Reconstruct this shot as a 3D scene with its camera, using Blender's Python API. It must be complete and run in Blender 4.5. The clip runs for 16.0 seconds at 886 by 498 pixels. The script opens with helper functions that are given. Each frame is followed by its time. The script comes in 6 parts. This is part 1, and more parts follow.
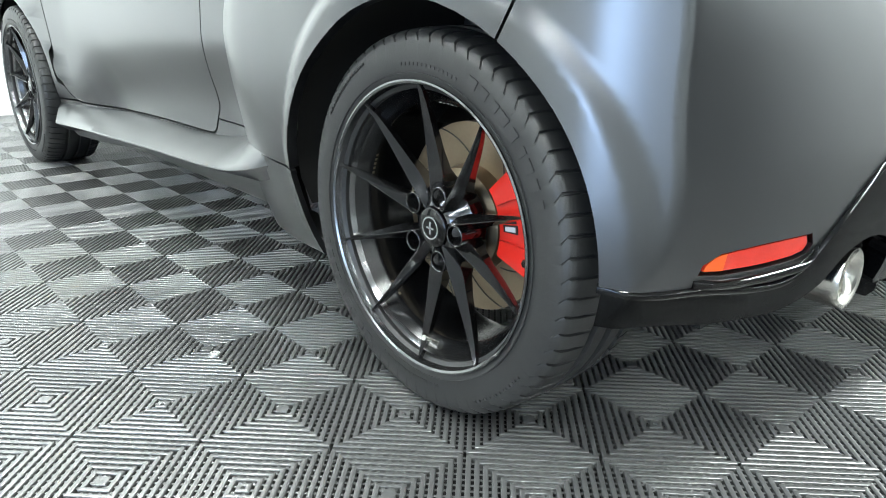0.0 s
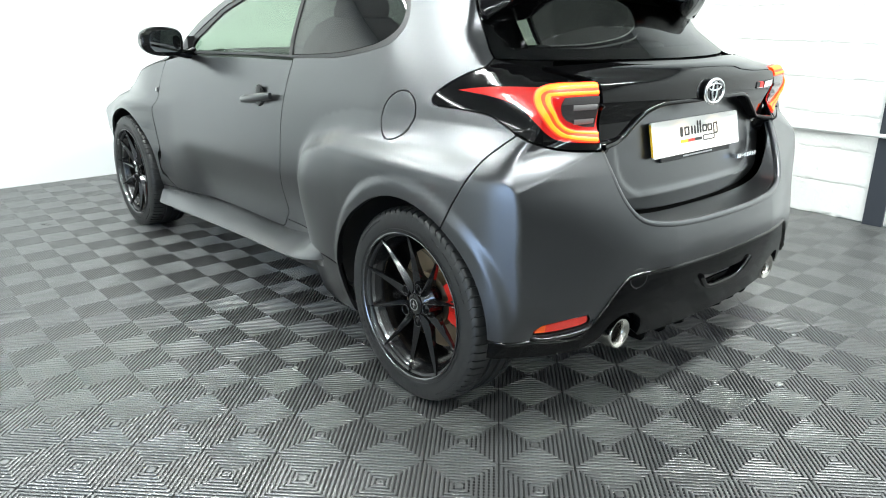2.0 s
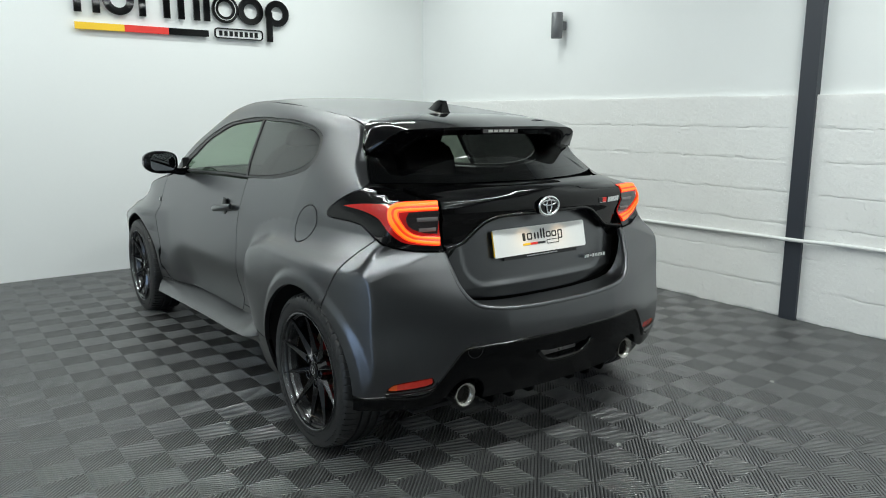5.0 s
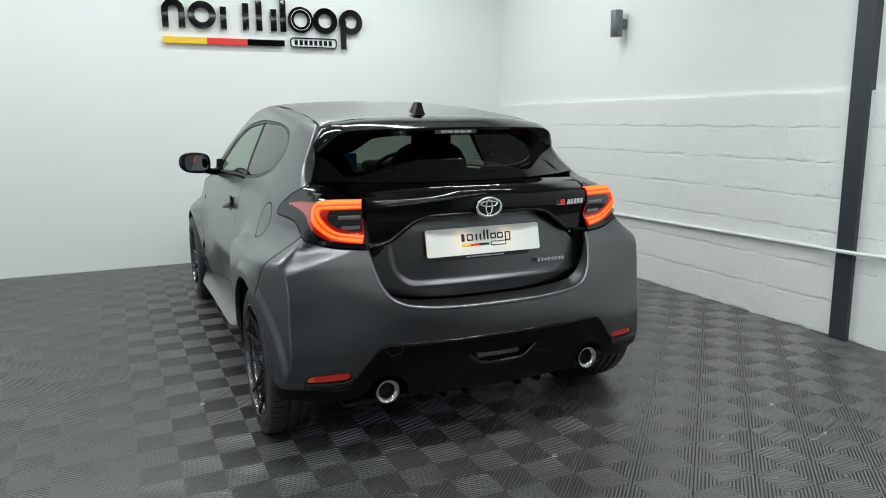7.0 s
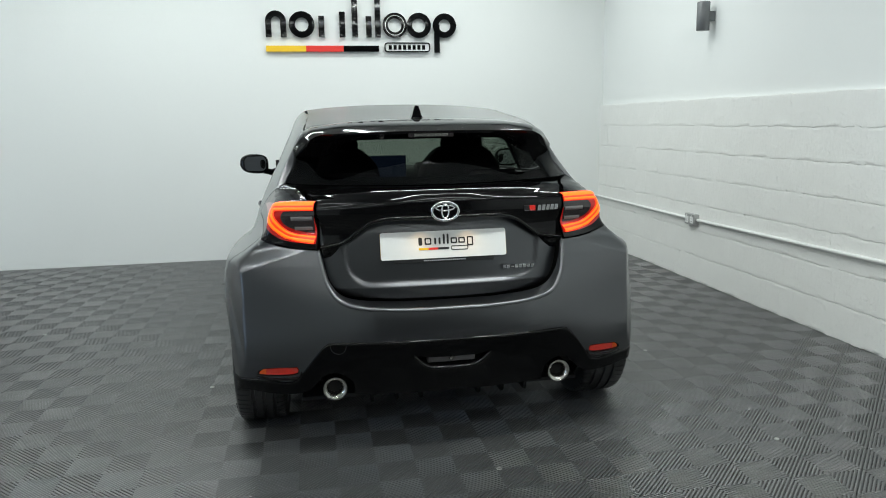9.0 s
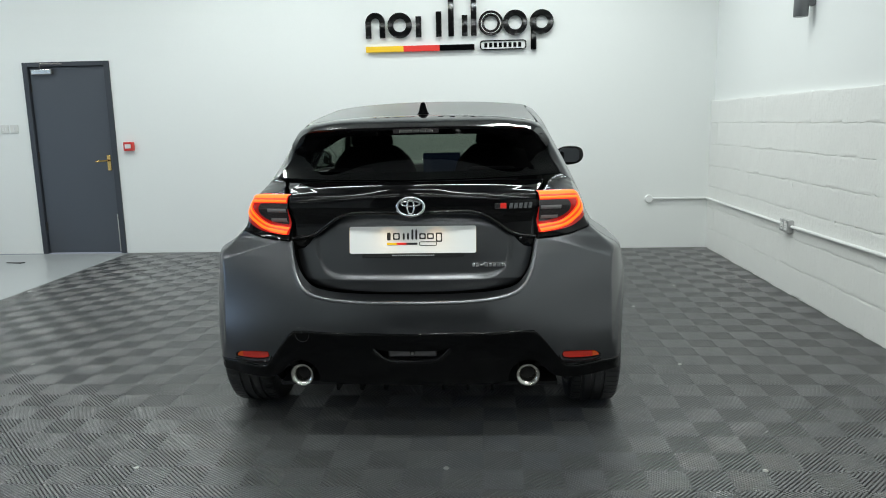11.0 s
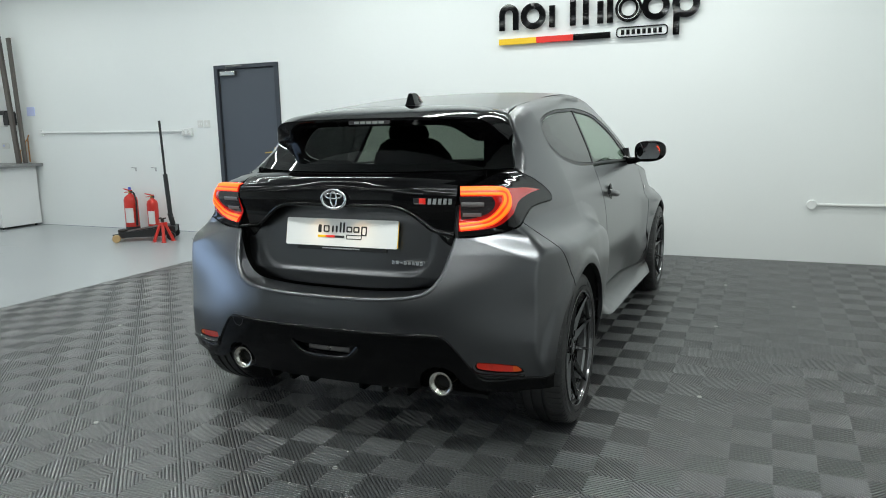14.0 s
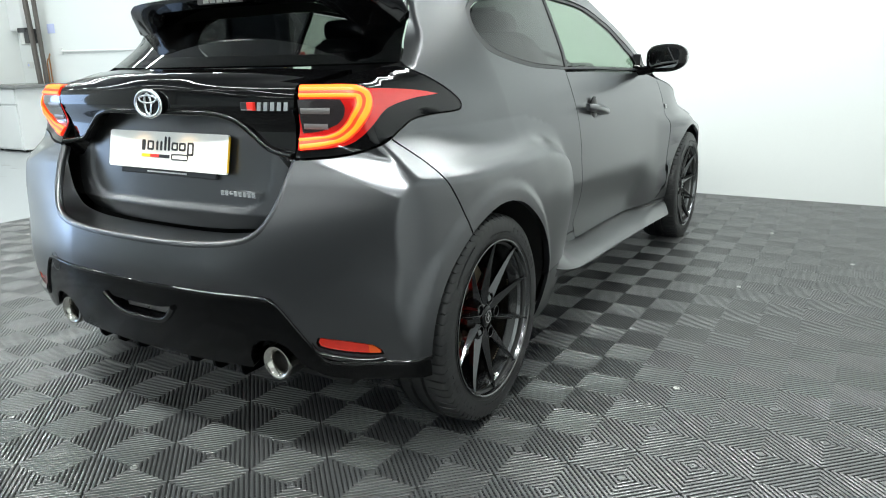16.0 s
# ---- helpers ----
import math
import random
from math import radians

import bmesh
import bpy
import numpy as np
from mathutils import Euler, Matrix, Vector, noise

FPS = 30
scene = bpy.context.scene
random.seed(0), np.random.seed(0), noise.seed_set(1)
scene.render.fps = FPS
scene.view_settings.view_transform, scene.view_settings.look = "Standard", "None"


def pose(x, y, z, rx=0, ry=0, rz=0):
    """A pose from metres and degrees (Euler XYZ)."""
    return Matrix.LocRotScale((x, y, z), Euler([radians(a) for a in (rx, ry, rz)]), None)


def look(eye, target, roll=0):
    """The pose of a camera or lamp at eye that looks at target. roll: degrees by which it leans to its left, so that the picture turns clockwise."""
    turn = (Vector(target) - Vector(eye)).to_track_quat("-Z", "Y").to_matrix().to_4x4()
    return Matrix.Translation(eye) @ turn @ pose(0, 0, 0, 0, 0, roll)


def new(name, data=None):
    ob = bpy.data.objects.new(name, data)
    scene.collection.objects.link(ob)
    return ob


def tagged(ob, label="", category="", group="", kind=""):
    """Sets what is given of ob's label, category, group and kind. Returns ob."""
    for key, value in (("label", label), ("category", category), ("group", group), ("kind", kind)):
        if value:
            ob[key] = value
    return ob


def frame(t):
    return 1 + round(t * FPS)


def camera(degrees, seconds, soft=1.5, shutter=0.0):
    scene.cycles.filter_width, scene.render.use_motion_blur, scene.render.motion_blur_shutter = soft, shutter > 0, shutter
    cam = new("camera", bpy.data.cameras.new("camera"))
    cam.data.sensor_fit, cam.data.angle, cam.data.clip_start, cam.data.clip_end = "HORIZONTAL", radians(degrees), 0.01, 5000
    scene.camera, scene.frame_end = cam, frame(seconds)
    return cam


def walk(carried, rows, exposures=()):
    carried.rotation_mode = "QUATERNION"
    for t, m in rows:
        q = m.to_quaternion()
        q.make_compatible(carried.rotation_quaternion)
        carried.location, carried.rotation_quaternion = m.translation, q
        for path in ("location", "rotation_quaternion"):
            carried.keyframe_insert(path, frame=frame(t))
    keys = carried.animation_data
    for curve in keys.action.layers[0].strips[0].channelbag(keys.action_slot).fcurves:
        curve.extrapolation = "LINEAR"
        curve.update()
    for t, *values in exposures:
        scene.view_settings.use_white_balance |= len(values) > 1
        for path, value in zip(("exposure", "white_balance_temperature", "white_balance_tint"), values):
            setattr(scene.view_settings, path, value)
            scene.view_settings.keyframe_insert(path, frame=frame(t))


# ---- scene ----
cam = camera(63.3, 16.0, soft=1.0)
PATH = [
    (0, (-1.589, -0.855, 0.672), (-0.328, 0.551, 0.016), 0.6),
    (0.5, (-1.682, -0.954, 0.748), (-0.424, 0.456, 0.093), 0.6),
    (1, (-1.834, -1.134, 0.898), (-0.579, 0.283, 0.253), 0.6),
    (1.5, (-2.01, -1.41, 1.062), (-0.765, 0.019, 0.424), 0.4),
    (2, (-2.174, -1.661, 1.209), (-0.929, -0.229, 0.578), 0.5),
    (2.5, (-2.299, -1.875, 1.296), (-1.046, -0.426, 0.721), 0.4),
    (3, (-2.34, -2.049, 1.322), (-1.07, -0.576, 0.856), 0.3),
    (3.5, (-2.343, -2.174, 1.358), (-1.067, -0.695, 0.927), 0.2),
    (4, (-2.303, -2.285, 1.355), (-1.038, -0.789, 0.95), 0.2),
    (6.5, (-1.568, -2.922, 1.327), (-0.647, -1.183, 0.97), -0.4),
    (7, (-1.36, -3.01, 1.325), (-0.546, -1.218, 0.967), -0.5),
    (7.5, (-1.139, -3.092, 1.327), (-0.452, -1.247, 0.971), -0.7),
    (8, (-0.937, -3.18, 1.327), (-0.364, -1.297, 0.974), -0.9),
    (8.5, (-0.739, -3.241, 1.332), (-0.273, -1.328, 0.979), -0.9),
    (9, (-0.524, -3.271, 1.329), (-0.17, -1.334, 0.977), -1.0),
    (11.5, (0.509, -3.323, 1.296), (0.272, -1.367, 0.952), -1.2),
    (12, (0.717, -3.31, 1.292), (0.366, -1.371, 0.95), -1.2),
    (12.5, (0.92, -3.241, 1.282), (0.444, -1.33, 0.938), -1.2),
    (13, (1.138, -3.13, 1.273), (0.523, -1.258, 0.931), -1.3),
    (13.5, (1.346, -3.036, 1.26), (0.625, -1.202, 0.922), -1.3),
    (14, (1.543, -2.88, 1.251), (0.741, -1.08, 0.911), -1.3),
    (14.5, (1.706, -2.613, 1.231), (0.849, -0.84, 0.882), -1.3),
    (15, (1.793, -2.381, 1.191), (0.887, -0.636, 0.823), -1.2),
    (15.5, (1.805, -2.11, 1.147), (0.848, -0.406, 0.72), -1.1),
    (16, (1.801, -1.84, 1.082), (0.805, -0.183, 0.568), -1.2),
]
EXPOSURES = [(0, 1.97), (0.5, 1.91), (1, 1.65), (1.5, 1.44), (2, 1.23), (2.5, 0.92), (3, 0.55), (3.5, 0.28), (4, 0.06), (6.5, -0.05), (8, -0.07), (13, 0.0), (14, 0.05), (15, 0.28), (15.5, 0.5), (16, 0.82)]
walk(cam, [(t, look(eye, target, roll)) for t, eye, target, roll in PATH], EXPOSURES)
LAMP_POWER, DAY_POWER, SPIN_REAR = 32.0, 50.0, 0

# ---- light ----
world = bpy.data.worlds.new("world")
scene.world = world
world.use_nodes = True
world.node_tree.nodes["Background"].inputs[0].default_value = (0.75, 0.85, 1.0, 1)
world.node_tree.nodes["Background"].inputs[1].default_value = 0.3
scene.view_settings.exposure = 0.0
ROOM_X0, ROOM_X1, ROOM_Y0, ROOM_Y1, ROOM_H = -8.5, 2.53, -8.5, 4.05, 3.3


# ---- materials ----
def material(name, color, rough=0.5, metal=0.0, **more):
    """Principled material with a two-scale variation of colour, roughness and relief."""
    m = bpy.data.materials.new(name)
    m.use_nodes = True
    nt = m.node_tree
    b = nt.nodes["Principled BSDF"]
    b.inputs["Metallic"].default_value = metal
    b.inputs["Roughness"].default_value = rough
    b.inputs["Base Color"].default_value = (*color, 1)
    for key in ("Transmission Weight", "IOR", "Coat Weight", "Coat Roughness", "Specular IOR Level", "Sheen Weight", "Anisotropic"):
        if key in more:
            b.inputs[key].default_value = more[key]
    if "emit" in more:
        b.inputs["Emission Color"].default_value = (*more["emit"], 1)
        b.inputs["Emission Strength"].default_value = more["power"]
    vary, grain = more.get("vary", 0.0), more.get("grain", 0.0)
    if vary or grain:
        co = nt.nodes.new("ShaderNodeTexCoord")
        big = nt.nodes.new("ShaderNodeTexNoise")
        big.inputs["Scale"].default_value = more.get("scale", 3.0)
        big.inputs["Detail"].default_value = 6
        fine = nt.nodes.new("ShaderNodeTexNoise")
        fine.inputs["Scale"].default_value = more.get("fine", 180.0)
        fine.inputs["Detail"].default_value = 4
        for n in (big, fine):
            nt.links.new(co.outputs["Object"], n.inputs["Vector"])
        if vary:
            mix = nt.nodes.new("ShaderNodeMix")
            mix.data_type = "RGBA"
            mix.inputs["A"].default_value = (*[c * (1 - vary) for c in color], 1)
            mix.inputs["B"].default_value = (*[min(1, c * (1 + vary)) for c in color], 1)
            add = nt.nodes.new("ShaderNodeMath")
            add.operation = "MULTIPLY_ADD"
            add.inputs[1].default_value = 0.35
            nt.links.new(fine.outputs["Fac"], add.inputs[0])
            sub = nt.nodes.new("ShaderNodeMath")
            sub.operation = "MULTIPLY"
            sub.inputs[1].default_value = 0.65
            nt.links.new(big.outputs["Fac"], sub.inputs[0])
            nt.links.new(sub.outputs[0], add.inputs[2])
            fac = add.outputs[0]
            if more.get("each"):
                info = nt.nodes.new("ShaderNodeObjectInfo")
                mx = nt.nodes.new("ShaderNodeMath")
                mx.operation = "MULTIPLY_ADD"
                mx.inputs[1].default_value = more["each"]
                nt.links.new(info.outputs["Random"], mx.inputs[0])
                nt.links.new(fac, mx.inputs[2])
                fac = mx.outputs[0]
            nt.links.new(fac, mix.inputs["Factor"])
            nt.links.new(mix.outputs["Result"], b.inputs["Base Color"])
            rr = nt.nodes.new("ShaderNodeMapRange")
            rr.inputs["To Min"].default_value = max(0.02, rough * (1 - 0.5 * vary))
            rr.inputs["To Max"].default_value = min(1, rough * (1 + 0.5 * vary))
            nt.links.new(big.outputs["Fac"], rr.inputs["Value"])
            nt.links.new(rr.outputs[0], b.inputs["Roughness"])
        if grain:
            bump = nt.nodes.new("ShaderNodeBump")
            bump.inputs["Strength"].default_value = grain
            bump.inputs["Distance"].default_value = more.get("depth", 0.002)
            nt.links.new(fine.outputs["Fac"], bump.inputs["Height"])
            last = bump
            if more.get("lumps"):
                lump = nt.nodes.new("ShaderNodeBump")
                lump.inputs["Strength"].default_value = more["lumps"]
                lump.inputs["Distance"].default_value = 0.02
                nt.links.new(big.outputs["Fac"], lump.inputs["Height"])
                nt.links.new(bump.outputs[0], lump.inputs["Normal"])
                last = lump
            nt.links.new(last.outputs[0], b.inputs["Normal"])
    return m


PAINT = material("satin_grey_paint", (0.090, 0.093, 0.099), 0.30, 1.0, vary=0.04, grain=0.0, fine=900.0, depth=0.0004, **{"Coat Weight": 0.85, "Coat Roughness": 0.26, "Coat IOR": 1.45})
GLOSS = material("gloss_black", (0.002, 0.002, 0.0022), 0.05, 0.0, vary=0.1, scale=5.0, **{"Specular IOR Level": 0.33})
TRIM = material("black_trim_lacquer", (0.0016, 0.0017, 0.0020), 0.14, 0.0, vary=0.1, scale=5.0, **{"Specular IOR Level": 0.16})
PLASTIC = material("black_plastic", (0.02, 0.02, 0.021), 0.5, 0.0, vary=0.15, grain=0.2, fine=400.0, depth=0.001)
SEAL = material("black_seal", (0.015, 0.015, 0.016), 0.38, 0.0, vary=0.1)
DARK = material("dark_underbody", (0.008, 0.008, 0.008), 0.8, 0.0, vary=0.2)
RUBBER = material("tyre_rubber", (0.018, 0.0185, 0.019), 0.44, 0.0, vary=0.45, scale=14.0, grain=0.3, fine=300.0, depth=0.001)
MARK = material("raised_marking", (0.022, 0.022, 0.023), 0.5, 0.0, vary=0.1)
WHEEL = material("gloss_black_alloy", (0.034, 0.034, 0.036), 0.13, 0.92, vary=0.1, scale=30.0, **{"Coat Weight": 0.9, "Coat Roughness": 0.04})
HEADLENS = material("clear_headlamp_lens", (0.72, 0.74, 0.76), 0.12, 0.5, vary=0.1, scale=30.0, **{"Coat Weight": 0.8})
BARREL = material("black_wheel_barrel", (0.006, 0.006, 0.0065), 0.22, 0.0, vary=0.1)
RIM = material("gloss_dark_rim", (0.17, 0.172, 0.176), 0.18, 0.95, vary=0.08, scale=20.0)
LENS_BAR = material("grey_lamp_bar", (0.22, 0.21, 0.21), 0.3, 0.3, vary=0.1)
DISC = material("brake_steel", (0.30, 0.24, 0.17), 0.38, 1.0, vary=0.2, scale=30.0)
IRON = material("dull_iron", (0.06, 0.055, 0.05), 0.6, 0.7, vary=0.3, scale=20.0)
CALIPER = material("red_caliper_paint", (0.72, 0.022, 0.013), 0.3, 0.0, vary=0.12, scale=20.0, **{"Coat Weight": 0.3})
CHROME = material("chrome", (0.80, 0.81, 0.82), 0.24, 1.0, vary=0.05, scale=30.0)
STEEL = material("brushed_steel", (0.52, 0.505, 0.47), 0.20, 1.0, vary=0.12, scale=40.0)
LENS_RED = material("red_lens", (0.36, 0.006, 0.005), 0.12, 0.0, vary=0.06, emit=(1.0, 0.015, 0.008), power=0.10, **{"Coat Weight": 0.8})
LENS_DARK = material("smoked_lens", (0.02, 0.016, 0.017), 0.08, 0.0, vary=0.1, **{"Coat Weight": 0.8})
GLOW = material("lit_lamp_core", (0.5, 0.08, 0.004), 0.4, 0.0, emit=(1.0, 0.135, 0.006), power=1.8)
GLOW_RED = material("lit_lamp_edge", (0.5, 0.02, 0.01), 0.4, 0.0, emit=(1.0, 0.045, 0.006), power=1.0)
AMBER = material("amber_reflector", (0.75, 0.10, 0.015), 0.12, 0.0, vary=0.1, grain=0.4, fine=500.0, depth=0.001)
REFLECTOR = material("red_reflector", (0.62, 0.025, 0.012), 0.10, 0.0, vary=0.25, scale=40.0, grain=0.4, fine=500.0, depth=0.001, **{"Coat Weight": 0.6})


def pane_material(name, tint, gloss_least=0.035):
    """Thin tinted pane: what passes is tinted, and the gloss grows towards grazing."""
    m = bpy.data.materials.new(name)
    m.use_nodes = True
    nt = m.node_tree
    nt.nodes.remove(nt.nodes["Principled BSDF"])
    clear, gloss = nt.nodes.new("ShaderNodeBsdfTransparent"), nt.nodes.new("ShaderNodeBsdfGlossy")
    clear.inputs["Color"].default_value = (*tint, 1)
    gloss.inputs["Roughness"].default_value = 0.02
    edge, mix = nt.nodes.new("ShaderNodeLayerWeight"), nt.nodes.new("ShaderNodeMixShader")
    edge.inputs["Blend"].default_value = 0.5
    power, scale = nt.nodes.new("ShaderNodeMath"), nt.nodes.new("ShaderNodeMath")
    power.operation, scale.operation = "POWER", "MULTIPLY_ADD"
    power.inputs[1].default_value = 4.0
    scale.inputs[1].default_value, scale.inputs[2].default_value = 0.7, gloss_least
    nt.links.new(edge.outputs["Facing"], power.inputs[0])
    nt.links.new(power.outputs[0], scale.inputs[0])
    nt.links.new(scale.outputs[0], mix.inputs[0])
    nt.links.new(clear.outputs[0], mix.inputs[1])
    nt.links.new(gloss.outputs[0], mix.inputs[2])
    nt.links.new(mix.outputs[0], nt.nodes["Material Output"].inputs["Surface"])
    return m


GLASS_CLEAR = pane_material("green_tinted_glass", (0.54, 0.64, 0.55))
GLASS_SIDE = pane_material("dark_quarter_glass", (0.10, 0.105, 0.105), 0.10)
GLASS_DARK = pane_material("privacy_glass", (0.24, 0.25, 0.24))
MIRROR = material("mirror_glass", (0.7, 0.72, 0.74), 0.02, 1.0, vary=0.02)
CABIN = material("dark_cabin_trim", (0.014, 0.014, 0.015), 0.7, 0.0, vary=0.2, grain=0.2, fine=300.0)
CLOTH = material("black_seat_cloth", (0.02, 0.02, 0.022), 0.85, 0.0, vary=0.25, grain=0.3, fine=500.0)
HEADLINER = material("grey_headliner", (0.25, 0.25, 0.24), 0.9, 0.0, vary=0.08)
SCREEN = material("dark_screen", (0.01, 0.012, 0.016), 0.1, 0.0, emit=(0.2, 0.35, 0.7), power=0.04)
PLATE = material("plate_white", (0.82, 0.82, 0.80), 0.3, 0.0, vary=0.04)
PLATE_YELLOW = material("plate_yellow", (0.85, 0.52, 0.03), 0.35, 0.0, vary=0.05)
BAR_BLACK = material("print_black", (0.015, 0.015, 0.016), 0.35, 0.0, vary=0.05)
BAR_RED = material("print_red", (0.75, 0.03, 0.02), 0.35, 0.0, vary=0.05)
BAR_YELLOW = material("print_yellow", (0.88, 0.55, 0.02), 0.35, 0.0, vary=0.05)
BAR_WHITE = material("print_white", (0.8, 0.8, 0.8), 0.4, 0.0, vary=0.05)

WALL = material("white_wall_paint", (0.80, 0.82, 0.81), 0.75, 0.0, vary=0.03, scale=1.2, grain=0.15, fine=90.0, depth=0.002)
# for the unseen front wall only: dark, to keep reflections in the car low
DARKWALL = material("dark_unseen_wall", (0.09, 0.095, 0.10), 0.6, 0.0, vary=0.08, scale=1.2, grain=0.15, fine=90.0, depth=0.002)
BLOCK = material("painted_block", (0.80, 0.805, 0.785), 0.7, 0.0, vary=0.05, scale=5.0, grain=0.30, fine=110.0, depth=0.004, lumps=0.5, each=0.12)


def add_pits(m):
    """Small scattered holes and slurried ridges, as in thickly painted blockwork."""
    nt = m.node_tree
    co = nt.nodes.new("ShaderNodeTexCoord")
    cell = nt.nodes.new("ShaderNodeTexVoronoi")
    cell.inputs["Scale"].default_value = 70.0
    hole = nt.nodes.new("ShaderNodeMapRange")
    hole.inputs["From Min"].default_value, hole.inputs["From Max"].default_value = 0.10, 0.22
    blot = nt.nodes.new("ShaderNodeTexNoise")
    blot.inputs["Scale"].default_value, blot.inputs["Detail"].default_value = 9.0, 5
    where = nt.nodes.new("ShaderNodeMapRange")
    where.inputs["From Min"].default_value, where.inputs["From Max"].default_value = 0.575, 0.50
    both = nt.nodes.new("ShaderNodeMath")
    both.operation = "MAXIMUM"
    bump = nt.nodes.new("ShaderNodeBump")
    bump.inputs["Strength"].default_value, bump.inputs["Distance"].default_value = 0.9, 0.006
    for n in (cell, blot):
        nt.links.new(co.outputs["Object"], n.inputs["Vector"])
    nt.links.new(cell.outputs["Distance"], hole.inputs["Value"])
    nt.links.new(blot.outputs["Fac"], where.inputs["Value"])
    nt.links.new(hole.outputs[0], both.inputs[0])
    nt.links.new(where.outputs[0], both.inputs[1])
    nt.links.new(both.outputs[0], bump.inputs["Height"])
    shader = nt.nodes["Principled BSDF"]
    old = shader.inputs["Normal"].links[0].from_socket
    nt.links.new(old, bump.inputs["Normal"])
    nt.links.new(bump.outputs[0], shader.inputs["Normal"])


add_pits(BLOCK)
CEIL = material("ceiling_grey", (0.42, 0.42, 0.42), 0.85, 0.0, vary=0.04)
GREYFLOOR = material("grey_painted_concrete", (0.38, 0.40, 0.41), 0.28, 0.0, vary=0.10, scale=1.5, grain=0.1, fine=60.0)
TILE = material("grey_plastic_tile", (0.057, 0.058, 0.059), 0.29, 0.0, vary=0.25, scale=6.0, each=0.12, grain=0.2, fine=250.0, depth=0.0006, **{"Specular IOR Level": 1.0, "IOR": 1.78})
# near-black below the ribs: the shade in their gaps is put into the colour
GAP_SHADE = material("tile_gap_shade", (0.008, 0.008, 0.008), 0.7, 0.0, vary=0.2)
STUD = material("steel_stud", (0.6, 0.6, 0.58), 0.35, 0.9, vary=0.1, scale=60.0)
COLUMN = material("dark_column_paint", (0.035, 0.04, 0.05), 0.42, 0.0, vary=0.12, scale=3.0, grain=0.1, fine=120.0)
DOORPAINT = material("slate_door_paint", (0.062, 0.07, 0.085), 0.4, 0.0, vary=0.06, scale=2.0, grain=0.08, fine=150.0)
CONDUIT = material("white_conduit", (0.78, 0.79, 0.78), 0.45, 0.0, vary=0.05)
METALBOX = material("galvanised_box", (0.5, 0.5, 0.5), 0.45, 0.8, vary=0.15, scale=20.0)
BRASS = material("brass", (0.65, 0.42, 0.14), 0.25, 1.0, vary=0.1, scale=20.0)
RED = material("red_enamel", (0.60, 0.03, 0.02), 0.28, 0.0, vary=0.08, scale=10.0)
JACKBLACK = material("black_enamel", (0.02, 0.02, 0.021), 0.35, 0.1, vary=0.2, scale=12.0)
LABEL = material("white_label", (0.7, 0.7, 0.68), 0.5, 0.0, vary=0.05)
NYLON = material("tan_castor", (0.5, 0.33, 0.15), 0.5, 0.0, vary=0.15)
LAMPGREY = material("grey_lamp_body", (0.16, 0.165, 0.17), 0.4, 0.4, vary=0.08)
CABINET = material("white_cabinet", (0.78, 0.79, 0.79), 0.35, 0.0, vary=0.03)
WORKTOP = material("grey_worktop", (0.22, 0.22, 0.22), 0.4, 0.0, vary=0.2, scale=30.0)
BROWN = material("brown_grey_aluminium", (0.13, 0.115, 0.105), 0.45, 0.3, vary=0.1)
COPPER = material("copper_pipe", (0.55, 0.28, 0.13), 0.35, 1.0, vary=0.2, scale=20.0)
TAG_BLUE = material("blue_plastic", (0.05, 0.12, 0.6), 0.4, 0.0, vary=0.1)
BLUE = material("pale_blue_box", (0.55, 0.6, 0.85), 0.5, 0.0, vary=0.05)


# ---- helpers for shapes ----
def thing(name, label, category, loc=(0, 0, 0), group=""):
    ob = new(name)
    ob.empty_display_size = 0.1
    ob.location = loc
    return tagged(ob, label, category, group)


def link_mesh(name, me, mat, parent=None, label=""):
    if mat is not None and not me.materials:
        me.materials.append(mat)
    ob = new(name, me)
    if parent is not None:
        ob.parent = parent
    return tagged(ob, label)


def part(name, bm, mat, parent=None, label="", smooth=None):
    """Links a bmesh as one mesh object under a thing or a part; smooth: the angle in degrees below which edges are smooth."""
    bmesh.ops.recalc_face_normals(bm, faces=bm.faces)
    me = bpy.data.meshes.new(name)
    if smooth:
        for f in bm.faces:
            f.smooth = True
        for e in bm.edges:
            e.smooth = not (len(e.link_faces) == 2 and e.calc_face_angle(0) > radians(smooth))
    bm.to_mesh(me)
    bm.free()
    return link_mesh(name, me, mat, parent, label)


def box(x0, x1, y0, y1, z0, z1, bevel=0.0, seg=2, bm=None):
    own = bm is None
    b = bmesh.new()
    bmesh.ops.create_cube(b, size=1, matrix=Matrix.Translation(((x0 + x1) / 2, (y0 + y1) / 2, (z0 + z1) / 2)) @ Matrix.Diagonal((x1 - x0, y1 - y0, z1 - z0, 1)))
    if bevel:
        bmesh.ops.bevel(b, geom=b.edges[:], offset=bevel, segments=seg, profile=0.5, affect="EDGES")
    if own:
        return b
    me = bpy.data.meshes.new("tmp")
    b.to_mesh(me)
    b.free()
    bm.from_mesh(me)
    bpy.data.meshes.remove(me)
    return bm


